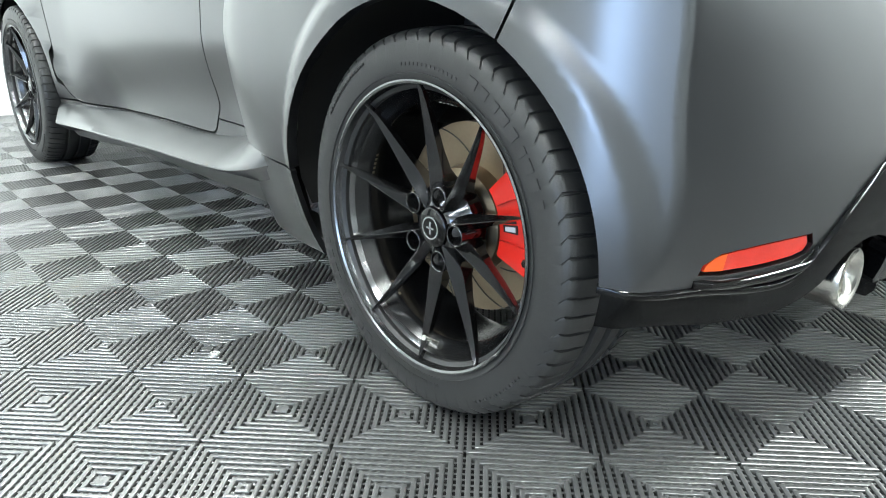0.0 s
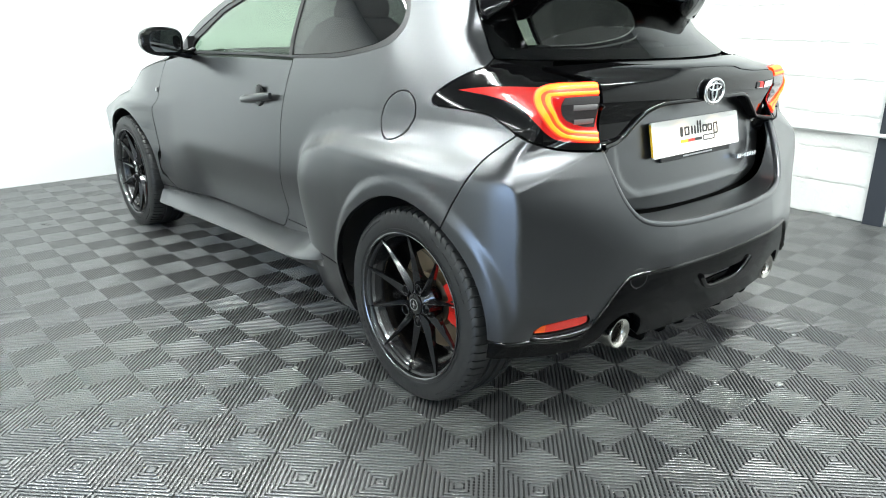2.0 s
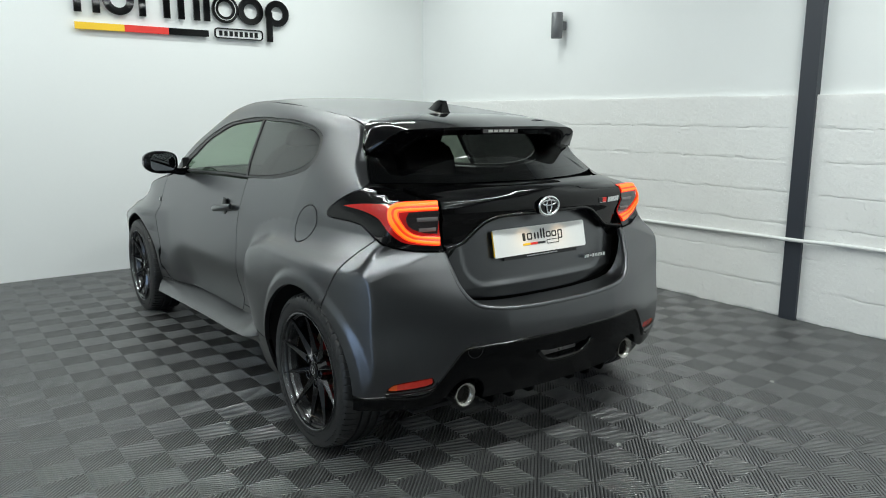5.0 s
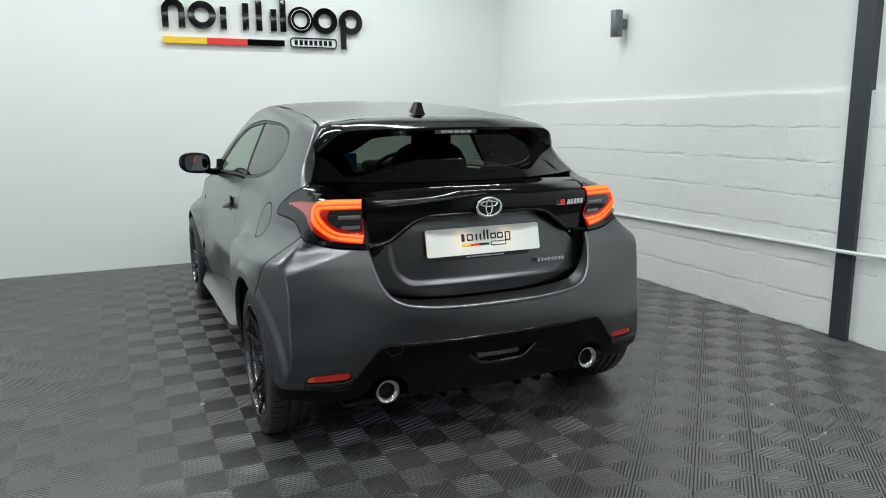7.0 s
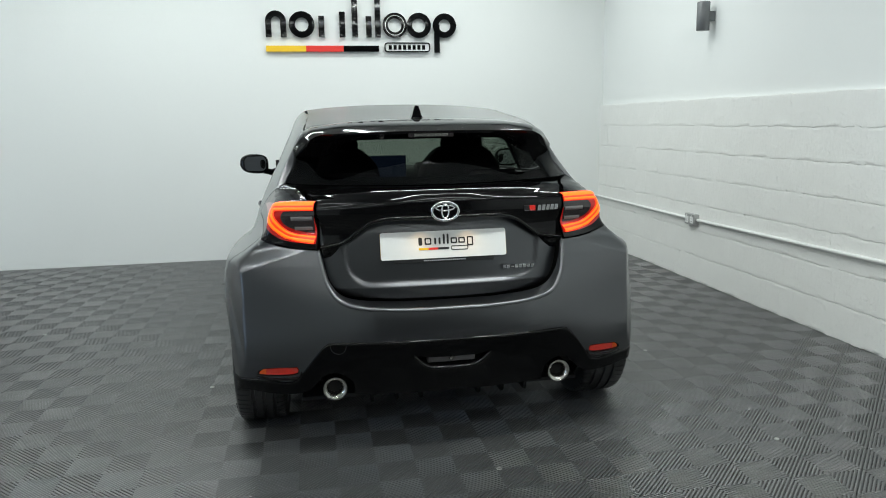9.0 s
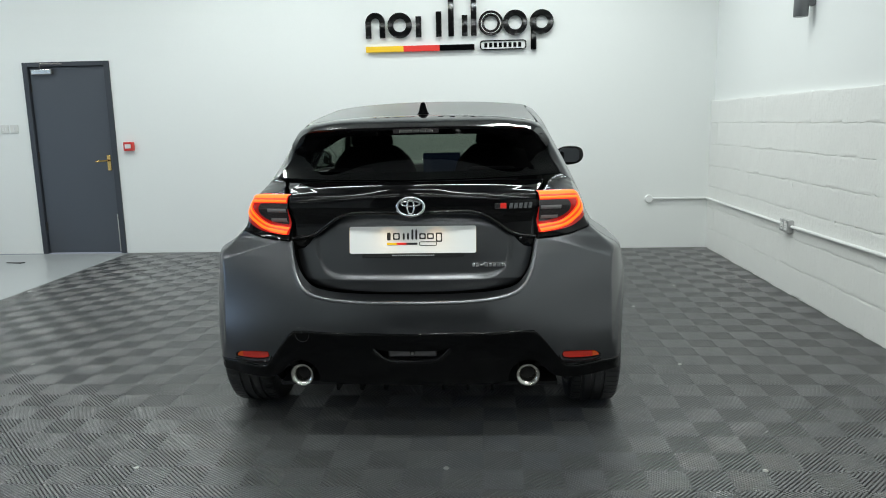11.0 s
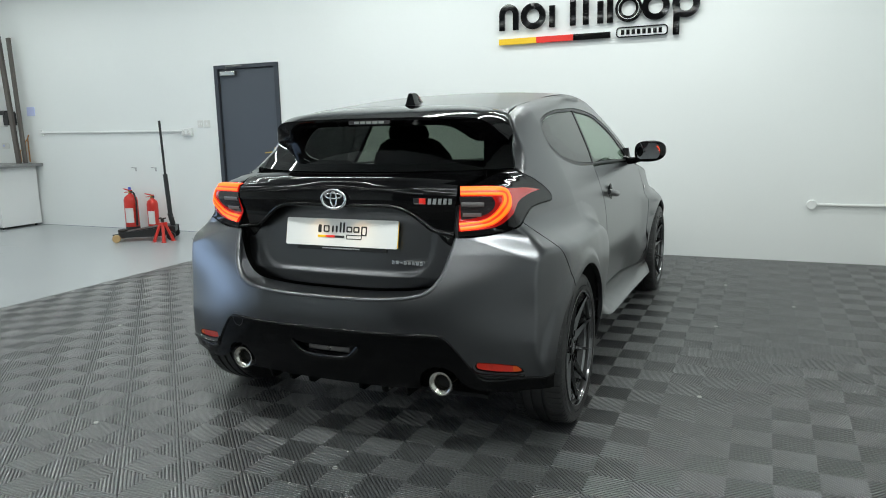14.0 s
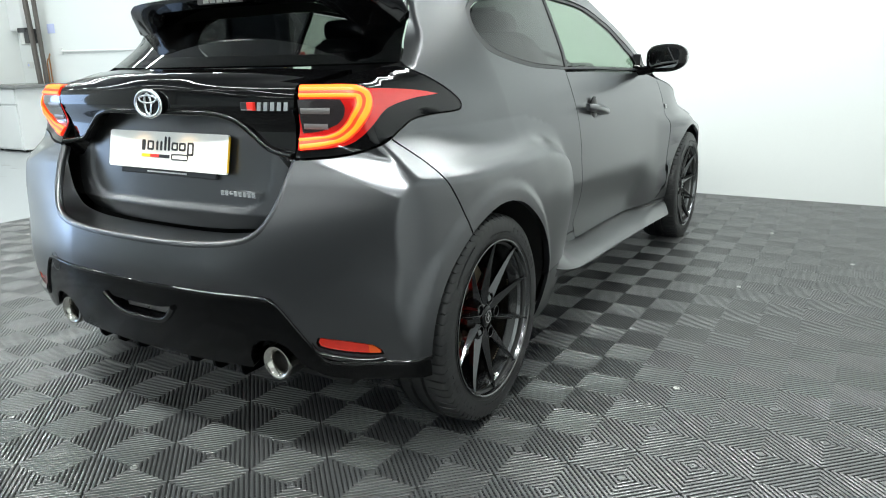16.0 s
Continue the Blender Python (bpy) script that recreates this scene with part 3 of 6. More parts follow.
def skin(name, edge, mat, parent, label="", holes=(), tail=False, top=False, gap=0.0027, proud=0.0, flange=0.012, h=0.022, turn=1, back=False, bulge=None, crease=()):
    """A panel of the body: the skin within an outline of the chart, with its edges turned in. turn -1: the other side of the car."""
    loops = []
    for k, lp in enumerate([edge, *holes]):
        lp = resample(lp, h * 0.7)
        loops.append(shrink(lp, gap) if k == 0 else shrink(lp, -gap))
    rim = np.array([p for lp in loops for p in lp])
    lo, hi = rim.min(0), rim.max(0)
    g = np.stack(np.meshgrid(np.arange(lo[0] + h / 2, hi[0], h), np.arange(lo[1] + h / 2, hi[1], h)), -1).reshape(-1, 2)
    if len(crease):
        crease = np.array(crease)
        apart = np.full(len(g), 9.0)
        for c in range(0, len(crease), 64):
            apart = np.minimum(apart, np.linalg.norm(g[:, None] - crease[None, c:c + 64], axis=2).min(1))
        g = np.concatenate([g[apart > 0.004], crease])
    keep = inside(loops[0], g)
    for lp in loops[1:]:
        keep &= ~inside(lp, g)
    g = g[keep]
    if len(g):
        near = np.full(len(g), 9.0)
        for c in range(0, len(rim), 64):
            near = np.minimum(near, np.linalg.norm(g[:, None] - rim[None, c:c + 64], axis=2).min(1))
        g = g[near > 0.45 * h]
    pts = np.concatenate([rim, g]) if len(g) else rim
    edges, s = [], 0
    for lp in loops:
        edges += [(s + i, s + (i + 1) % len(lp)) for i in range(len(lp))]
        s += len(lp)
    vs, _, fs, _, _, _ = delaunay_2d_cdt([Vector(p) for p in pts], edges, [], 0, 1e-7)
    uv = np.array([tuple(v) for v in vs])
    mid = np.array([uv[list(f)].mean(0) for f in fs])
    keep = inside(loops[0], mid)
    for lp in loops[1:]:
        keep &= ~inside(lp, mid)
    fs = [tuple(f) for f, k in zip(fs, keep) if k]
    p, n = on_skin(uv, tail, top)
    if bulge is not None:
        p = p + n * bulge(p)[:, None]
    p = p + n * proud
    count = {}
    for f in fs:
        for a, b in zip(f, f[1:] + f[:1]):
            count[(a, b)] = count.get((a, b), 0) + 1
    border = [e for e in count if (e[1], e[0]) not in count]
    tri = np.array([f[:3] for f in fs])
    flip = (np.cross(p[tri[:, 1]] - p[tri[:, 0]], p[tri[:, 2]] - p[tri[:, 0]]) * n[tri[:, 0]]).sum() < 0
    verts, norms, faces, fnorm = list(p), list(n), [], []
    for f in fs:
        faces.append(f[::-1] if flip else f)
    nfront = len(faces)
    deep = p - n * flange
    used = sorted({v for e in border for v in e})
    ia = {v: len(verts) + i for i, v in enumerate(used)}
    verts += [p[v] for v in used]
    ib = {v: len(verts) + i for i, v in enumerate(used)}
    verts += [deep[v] for v in used]
    for a, b in border:
        q = (ia[a], ib[a], ib[b], ia[b])
        faces.append(q[::-1] if flip else q)
    if back:
        off = len(verts)
        verts += list(deep)
        faces += [tuple(off + v for v in (f if flip else f[::-1])) for f in fs]
    verts = np.array(verts)
    if turn < 0:
        verts = verts * [-1, 1, 1]
        faces = [f[::-1] for f in faces]
    me = bpy.data.meshes.new(name)
    me.from_pydata([tuple(v) for v in verts], [], faces)
    me.polygons.foreach_set("use_smooth", [True] * len(faces))
    sgn = np.array([turn, 1, 1])
    loopn = []
    for i, f in enumerate(faces):
        if i < nfront:
            loopn += [tuple(n[v] * sgn) for v in f]
        elif i < nfront + len(border):
            q = np.cross(verts[f[1]] - verts[f[0]], verts[f[2]] - verts[f[0]])
            loopn += [tuple(q / (np.linalg.norm(q) + 1e-12))] * len(f)
        else:
            loopn += [tuple(-n[v - off] * sgn) for v in f]
    me.normals_split_custom_set(loopn)
    return link_mesh(name, me, mat, parent, label)


# ---- the car: outlines ----
WHEEL_Y, WHEEL_Z, ARCH = 2.56, 0.316, 0.350


def arch_r(a, yc=0.0):
    """Radius of the wheel opening: round above, wider towards its feet at the rear wheel."""
    return ARCH if yc > 1 else ARCH + .032 * float(step(60, 12, a)) - .004 * float(step(120, 175, a))


def arc(yc, a0, a1, n=18):
    """Part of a wheel arch, in degrees from ahead, over the top."""
    out = []
    for k in range(n + 1):
        a = a0 + (a1 - a0) * k / n
        q = arch_r(a, yc)
        out.append(S(yc + q * math.cos(radians(a)), 0.325 + q * math.sin(radians(a))))
    return out


A_SEAM = 122
DOOR_REAR = run(S(.885, 1.022), S(.885, .88), S(.90, .65), S(.925, .48), S(.940, .41), S(.985, .365))
DOOR_BOTTOM = run(S(.985, .365), S(1.03, .325), S(1.09, .315), S(1.4, .312), S(1.9, .300), S(2.06, .305))
DOOR_FRONT = run(S(2.06, .305), S(2.14, .35), S(2.19, .46), S(2.195, .60), S(2.18, .77), S(2.155, .88), S(2.13, .955))
BELT = run(S(2.13, .955), S(1.90, .99), S(1.6, 1.002), S(1.2, 1.015), S(.885, 1.022))
DLO_TOP = run(P(.748, 1.93, 1.0), S(1.87, 1.085), S(1.73, 1.165), S(1.58, 1.235), S(1.33, 1.298), S(.97, 1.322), S(.65, 1.312), S(.44, 1.288), S(.32, 1.25), S(.282, 1.20), S(.285, 1.14), S(.365, 1.088), S(.58, 1.048), S(.885, 1.03))
DLO_LOW = run(S(.885, 1.03), S(1.2, 1.024), S(1.6, 1.01), P(.748, 1.93, 1.0))
SEAM = run(*[S(arch_r(A_SEAM) * math.cos(radians(A_SEAM)), .325 + arch_r(A_SEAM) * math.sin(radians(A_SEAM))), S(-.230, .72), S(-.255, .80), S(-.302, .882)])
LAMP_LOW = run(S(-.302, .882), S(-.243, .906), S(-.19, .924), S(-.11, .931), S(.0, .933), S(.03, .938), S(.042, .950))
LAMP_TOP = run(S(.042, .950), S(.036, .968), S(.0, .998), S(-.055, 1.030), P(.661, -.105, 1.054), P(.625, -.10, 1.076))
C_EDGE = run(P(.625, -.10, 1.076), P(.622, -.065, 1.13), P(.592, .008, 1.21), P(.567, .046, 1.265), P(.551, .062, 1.294))
RAIL = run(P(.551, .062, 1.294), P(.536, .18, 1.318), P(.525, .3, 1.335), P(.522, .6, 1.375), P(.528, 1.0, 1.40), P(.53, 1.35, 1.40))
A_EDGE = run(P(.53, 1.35, 1.40), P(.585, 1.46, 1.345), P(.645, 1.68, 1.245), P(.70, 1.90, 1.12), P(.735, 2.06, .99))
QUARTER_LOW = run(S(.985, .365), S(.7, .362), S(arch_r(4) * math.cos(radians(4)), .325 + arch_r(4) * math.sin(radians(4))))

car = thing("car", "satin dark grey three-door hatchback with black wheels and lit tail lamps", "car")

frame_edge = outline(DOOR_REAR, QUARTER_LOW, arc(0, 4, A_SEAM), SEAM, LAMP_LOW, LAMP_TOP, C_EDGE, RAIL, A_EDGE, [P(.735, 2.06, .99), P(.748, 1.93, 1.0)], DLO_TOP, [S(.885, 1.03), S(.885, 1.022)])
FUEL = [S(.17 + .076 * math.cos(radians(a)), .893 + .074 * math.sin(radians(a))) for a in range(0, 360, 10)]
door_edge = outline(BELT, DOOR_REAR, DOOR_BOTTOM, DOOR_FRONT)
rocker_edge = outline(DOOR_BOTTOM[::-1], QUARTER_LOW, [S(.381, .352), S(.368, .16)], run(S(.368, .16), S(1.2, .15), S(2.2, .15)), [S(2.2, .15), S(2.2, .30)], [S(2.2, .30), S(2.06, .305)])
fender_edge = outline(DOOR_FRONT[::-1], [S(2.06, .305), S(2.2, .30)], arc(WHEEL_Y, 176, 20), run(S(2.93, .44), S(3.05, .50), S(3.1, .60)), run(S(3.1, .60), S(2.95, .70), S(2.6, .84), S(2.3, .925), S(2.13, .955)))
bump_half = run(R(0, .606), R(.2, .608), R(.35, .620), R(.43, .645), R(.475, .70), R(.497, .77), R(.509, .832))
bump_low = run(S(-.348, .322), R(.82, .318), R(.76, .319), R(.69, .313), R(.64, .314), R(.608, .328)) + run(R(.580, .365), R(.53, .432), R(.495, .470), R(.455, .482), R(.2, .482), R(0, .480))
lamp_bottom = run(R(.509, .832), R(.6, .838), R(.664, .848), P(.713, -.352, .865), S(-.302, .882))
bump_edge = outline(bump_half, lamp_bottom, SEAM[::-1], arc(0, A_SEAM, 180), [S(-.348, .322)], bump_low)
bump_edge = outline(bump_edge, mirrored(bump_edge[::-1]))
REFL = run(R(.610, .380), R(.68, .375), R(.745, .367)) + run(R(.766, .353), R(.768, .341)) + run(R(.74, .338), R(.68, .341), R(.628, .347)) + run(R(.609, .353), R(.604, .365))
EXH = [R(.466 + .074 * math.cos(radians(a)), .284 + .070 * math.sin(radians(a))) for a in range(24, 203, 9)]
diff_edge = outline(bump_low[::-1], [S(-.348, .322), S(-.338, .262)], run(S(-.338, .262), R(.80, .262), R(.72, .256), R(.63, .258), R(.58, .272), R(.548, .292)), EXH, run(R(.385, .255), R(.2, .250), R(0, .250)))
diff_edge = outline(diff_edge, mirrored(diff_edge[::-1]))
SLOT = run(R(.150, .416), R(.112, .380), R(.085, .369), R(0, .367))
SLOT = outline(SLOT, mirrored(SLOT)[::-1], run(R(-.10, .407), R(0, .405), R(.10, .407)))
tg_half = run(R(0, .616, True), R(.2, .618, True), R(.35, .628, True), R(.42, .648, True), R(.467, .70, True), R(.488, .77, True), R(.50, .85, True))
tg_edge = outline(tg_half, [R(.50, .95, True)], [R(.3, .96, True), R(0, .96, True)])
tg_edge = outline(tg_edge, mirrored(tg_edge[::-1]))
garn_low = run(R(0, .943), R(.2, .943), R(.255, .938), R(.305, .922), R(.355, .888), R(.395, .857), R(.43, .845), R(.503, .837))
garn_edge = outline(garn_low, [R(.504, 1.014), R(.553, 1.052)], run(R(.553, 1.052), R(.30, 1.062), R(0, 1.062)))
garn_edge = outline(garn_edge, mirrored(garn_edge[::-1]))
lamp_edge = outline([R(.509, .834)], run(R(.509, .834), R(.6, .840), R(.664, .850), P(.713, -.352, .867), S(-.302, .884)), LAMP_LOW, LAMP_TOP, [P(.625, -.10, 1.076), R(.56, 1.050), R(.509, 1.014)])
glass_edge = outline(run(R(0, 1.068), R(.3, 1.068), R(.5, 1.069), P(.622, -.10, 1.072)), run(P(.622, -.10, 1.072), P(.622, -.065, 1.13), P(.592, .008, 1.21), P(.567, .046, 1.265)), run(P(.567, .046, 1.265), P(.3, .05, 1.295), P(0, .03, 1.30)))
glass_edge = outline(glass_edge, mirrored(glass_edge[::-1]))
roof_edge = outline([(0, .207)], run((0, .207), (.2, .192), (.38, .142), (.5, .092), (.540, .075)), run((.540, .075), (.530, .29), (.52, .6), (.526, 1.0), (.528, 1.35)), run((.528, 1.35), (.3, 1.44), (0, 1.47)))
roof_edge = outline(roof_edge, [(-x, y) for x, y in roof_edge[::-1]])
screen_half = outline(run(P(0, 1.475, 1.41), P(.3, 1.445, 1.408), P(.53, 1.35, 1.40)), A_EDGE)
screen_edge = outline(screen_half, run(P(.735, 2.06, .99), P(.5, 2.15, 1.0), P(.25, 2.22, 1.0), P(0.001, 2.25, 1.0)))
hood_edge = outline(run(P(.001, 2.25, .998), P(.25, 2.22, .998), P(.5, 2.15, .996), P(.735, 2.06, .985)), run(P(.735, 2.06, .985), S(2.13, .958), S(2.3, .928), S(2.6, .843), S(2.95, .70)), run(S(2.95, .70), P(.5, 3.2, .71), P(.001, 3.28, .72)))
nose_edge = outline(run(P(.001, 3.28, .715), P(.5, 3.2, .705), S(2.95, .695)), run(S(3.1, .60), S(3.05, .50), S(2.93, .44)), arc(WHEEL_Y, 20, 4, 3), [S(2.94, .2)], run(S(2.94, .2), P(.5, 3.22, .18), P(.001, 3.3, .18)))

doors = []
for turn in (1, -1):
    skin("side_frame", frame_edge, PAINT, car, holes=[FUEL] if turn < 0 else [], turn=turn, flange=0.02, h=0.0125, gap=0.0018)
    doors.append(skin("door", door_edge, PAINT, car, turn=turn))
    skin("rocker_panel", rocker_edge, PAINT, car, turn=turn)
    skin("front_fender", fender_edge, PAINT, car, turn=turn, h=0.018)
    skin("hood_half", hood_edge, PAINT, car, turn=turn, h=0.05, gap=0.0005)
    skin("front_bumper_half", nose_edge, PAINT, car, turn=turn, h=0.05, gap=0.0005)
    skin("windscreen_half", screen_edge, GLASS_CLEAR, car, "clear windscreen glass", turn=turn, h=0.05, gap=0.0005, flange=0.004)
    lamp = skin("tail_lamp_housing", lamp_edge, GLOSS, car, "gloss black tail lamp surround", turn=turn, h=0.014)
    # side glass
    quarter = outline(run(S(.905, 1.040), S(.60, 1.062), S(.40, 1.10), S(.315, 1.148), S(.305, 1.20), S(.34, 1.242), S(.45, 1.276), S(.65, 1.30), S(.955, 1.310)), [S(.955, 1.310), S(.905, 1.040)])
    skin("quarter_window", quarter, GLASS_SIDE, car, "dark tinted side glass", turn=turn, proud=-.005, flange=.004)
    front = outline([S(.93, 1.040)], run(S(.93, 1.040), S(1.2, 1.036), S(1.6, 1.022), S(1.87, 1.014)), run(S(1.87, 1.014), S(1.82, 1.075), S(1.69, 1.155), S(1.55, 1.22), S(1.31, 1.285), S(.98, 1.309)))
    skin("door_window", front, GLASS_CLEAR, car, "green-tinted clear door glass", turn=turn, proud=-.005, flange=.004)
    ring = outline(DLO_TOP, DLO_LOW)
    skin("window_trim", ring, SEAL, car, "satin black window trim", holes=[quarter, front], turn=turn, proud=-.002, gap=0.001)
    skin("pillar_lining", outline(C_EDGE, RAIL, A_EDGE, [P(.735, 2.06, .99), P(.748, 1.93, 1.0)], DLO_TOP, [S(.885, 1.03), S(.885, .90), S(-.25, .90), S(-.10, 1.03)]), CABIN, car, "dark inner pillar lining", turn=turn, proud=-.022, flange=.003, h=.03, back=True)
    if turn < 0:
        skin("fuel_flap", FUEL, PAINT, car, turn=turn)

RIDGE = []
for k in range(56):
    z = .315 + .0083 * k
    lo, hi = .6, .92
    for _ in range(40):
        x = (lo + hi) / 2
        lo, hi = (x, hi) if float(side_x(float(rear_y(x, z)), z)) > x else (lo, x)
    u = P(lo, float(rear_y(lo, z)), z)[0]
    RIDGE += [(u + d, z) for d in (-.0085, -.0035, 0, .0035, .0085)]
for k in range(34):
    x = .505 + .009 * k
    RIDGE += [R(x, float(brow_z(x)) + d) for d in (-.014, -.009, -.005, -.001, .003, .008, .014, .022)]
RIDGE += mirrored(RIDGE)
bumper = skin("rear_bumper", bump_edge, PAINT, car, crease=RIDGE, gap=0.0013, holes=[REFL, mirrored(REFL)], flange=0.032, h=0.009)
diffuser = skin("diffuser", diff_edge, TRIM, car, "gloss black rear diffuser", holes=[SLOT], flange=0.03)
for turn in (1, -1):
    rr = skin("rear_reflector", REFL, REFLECTOR, bumper, "red plastic reflector", turn=turn, proud=-.004, h=0.01)
    skin("reflector_end", outline(run(R(.735, .366), R(.748, .363), R(.760, .352), R(.762, .343)), [R(.735, .342)]), AMBER, rr, "orange reflector end", turn=turn, proud=-.0025, flange=.002, h=0.008, gap=0)
tailgate = skin("tailgate", tg_edge, PAINT, car, tail=True, flange=0.03, h=0.0085)
skin("tailgate_garnish", garn_edge, GLOSS, tailgate, "gloss black tailgate panel", h=0.009, flange=0.05, bulge=lambda p: 0.006 * step(0.9, 0.96, p[:, 2]))
frit_hole = run(P(0, -.27, 1.112), P(.30, -.24, 1.112), P(.42, -.20, 1.112)) + run(P(.505, -.13, 1.118), P(.497, -.08, 1.19), P(.465, -.02, 1.245), P(.42, .03, 1.268)) + run(P(.3, .04, 1.275), P(0, .03, 1.28))
frit_hole = outline(frit_hole, mirrored(frit_hole[::-1]))
skin("window_border", glass_edge, TRIM, tailgate, "black printed window border", holes=[frit_hole], proud=-.006, gap=.004, flange=.001)
skin("rear_window", glass_edge, GLASS_DARK, tailgate, "dark tinted rear window", flange=0.004)
skin("roof", roof_edge, PAINT, car, "satin grey roof panel", top=True, h=0.03)
# ledge of the bumper below the tailgate
bm = bmesh.new()
lip = outline(bump_half)
lp, ln = on_skin(np.array(mirrored(lip[::-1]) + lip[1:]))
prev = None
for q in lp:
    pair = (bm.verts.new(q + np.array((0, .004, -.004))), bm.verts.new((q[0] * 0.985, q[1] * 0.2 - 0.34, q[2] + 0.004)))
    if prev:
        bm.faces.new((prev[0], pair[0], pair[1], prev[1]))
    prev = pair
ledge = part("bumper_ledge", bm, PAINT, bumper, smooth=40)
part("bumper_rolled_edge", tube([tuple(q + np.array((0, .0100, -.0090))) for q in lp], .0135, 16), PAINT, bumper, smooth=60)

# ---- the car: lamps, spoiler, trim ----
def ribbon(name, path, width, mat, parent, turn, proud, thick=0.004):
    """A raised strip of the skin along a line of the chart; width: one, or one a point."""
    pts = np.array(path)
    d = np.gradient(pts, axis=0)
    d /= np.linalg.norm(d, axis=1)[:, None]
    nrm = np.stack([-d[:, 1], d[:, 0]], 1)
    w = np.array(width if isinstance(width, (list, tuple, np.ndarray)) else [width] * len(pts))[:, None] / 2
    bm = bmesh.new()
    rows = []
    for s in (-1, -0.4, 0.4, 1):
        p, n = on_skin(pts + nrm * w * s)
        p = p + n * (proud + (thick if abs(s) < 1 else 0))
        rows.append([bm.verts.new((q[0] * turn, q[1], q[2])) for q in p])
    for a, b in zip(rows, rows[1:]):
        for i in range(len(a) - 1):
            bm.faces.new((a[i], a[i + 1], b[i + 1], b[i]))
    return part(name, bm, mat, parent, smooth=60)


def aside(path, by):
    """The same line of the chart, moved sideways."""
    pts = np.array(path)
    d = np.gradient(pts, axis=0)
    d /= np.linalg.norm(d, axis=1)[:, None]
    return pts + np.stack([-d[:, 1], d[:, 0]], 1) * by


lens_edge = outline([R(.514, .856)], run(R(.514, .856), R(.575, .859), R(.636, .869), P(.674, -.362, .889), P(.694, -.345, .914), S(-.292, .952), S(-.235, .967), S(-.162, .977), S(-.10, .981), S(-.05, .984)), run(S(-.05, .984), S(-.15, .999), P(.650, -.268, 1.009), R(.59, 1.012), R(.514, 1.010)))
clear_edge = outline([R(.514, .984)], run(R(.514, .985), R(.57, .986), R(.634, .985)), run(R(.634, .985), R(.646, .966), R(.638, .942), R(.618, .924)), run(R(.618, .924), R(.570, .906), R(.516, .897)))
core = run(R(.516, 1.003), R(.58, 1.003), R(.635, 1.003), P(.662, -.350, 1.000), P(.673, -.344, .988), P(.679, -.352, .966), P(.672, -.364, .940), P(.655, -.371, .915), R(.625, .893), R(.588, .880), R(.552, .874), R(.516, .870))
lamps = [o for o in car.children if o.name.startswith("tail_lamp_housing")]
for turn, lamp in zip((1, -1), lamps):
    skin("red_lens", lens_edge, LENS_RED, lamp, "red tail lamp lens", turn=turn, proud=.003, flange=.004, h=0.01, gap=0)
    skin("reversing_lens", clear_edge, LENS_DARK, lamp, "smoked clear lens", turn=turn, proud=.005, flange=.004, h=0.01, gap=0)
    for zz, x1 in ((.958, .606), (.918, .592)):
        ribbon("lens_bar", run(R(.522, zz), R(.55, zz), R(x1, zz)), .015, LENS_BAR, lamp, turn, .0055, .0015)
    ribbon("light_glow", core, 0.031, GLOW_RED, lamp, turn, .0045)
    ribbon("light_bar", aside(core, .0065), 0.0115, GLOW, lamp, turn, .0078, .002)
    ribbon("light_bar", aside(core, -.0085), 0.0085, GLOW, lamp, turn, .0078, .002)

half_lip = on_skin(np.array(garn_low))[0]
part("garnish_lip", tube([(-q[0], q[1] - .004, q[2] + .004) for q in half_lip[::-1]] + [(q[0], q[1] - .004, q[2] + .004) for q in half_lip[1:]], .0085, 10), GLOSS, [o for o in tailgate.children if o.name.startswith("tailgate_garnish")][0], smooth=60)

# roof spoiler: its trailing edge sweeps down at both ends to the window's sides, with deep ends below
WING_T = [knots(0, 0, .35, .2, .65, .385, .80, .468, .88, .512, 1, .580), knots(0, -.158, .35, -.151, .65, -.134, .80, -.119, .88, -.104, 1, -.024), knots(0, 1.287, .35, 1.286, .65, 1.282, .80, 1.277, .88, 1.260, 1, 1.192)]
WING_F = [knots(0, 0, .35, .2, .65, .38, .85, .50, .93, .549, 1, .584), knots(0, .205, .35, .19, .65, .14, .85, .09, .93, .060, 1, .012), knots(0, 1.343, .35, 1.340, .65, 1.328, .85, 1.306, .93, 1.290, 1, 1.224)]
bm = bmesh.new()
rows = []
for i in range(73):
    s = -1 + 2 * i / 72
    side, u = (1 if s >= 0 else -1), abs(s)
    T = np.array([float(f(u)) for f in WING_T])
    F = np.array([float(f(u)) for f in WING_F])
    F[2] = max(F[2], float(roof_z(F[0], F[1])) + .001) if u < .88 else F[2]
    up = np.array((.8 * float(step(.6, 1, u)), 0, 1 - .5 * float(step(.6, 1, u))))
    sec = [F * (1 - k / 8) + T * k / 8 + up * .012 * math.sin(math.pi * k / 8) for k in range(9)]
    drop = float(step(.50, .82, u))
    zg = min(1.180, T[2] - .012)
    G = np.array((T[0], float(rear_y(T[0], zg)) + .004, zg))
    mid = [T + (0, .002, -.012), T + (0, .03, -.034), T + (0, .09, -.03), T + (0, .16, -.012)]
    end = [T + (0, .004, -.010), T * .5 + G * .5 + (0, -.006, 0), G, G + (0, .06, .04)]
    sec += [p * (1 - drop) + q * drop for p, q in zip(mid, end)] + [F + (0, -.02, -.03)]
    rows.append([bm.verts.new((side * v[0], v[1], v[2])) for v in sec])
m = len(rows[0])
for a, b in zip(rows, rows[1:]):
    for k in range(m):
        bm.faces.new((a[k], b[k], b[(k + 1) % m], a[(k + 1) % m]))
bm.faces.new(rows[0])
bm.faces.new(rows[-1][::-1])
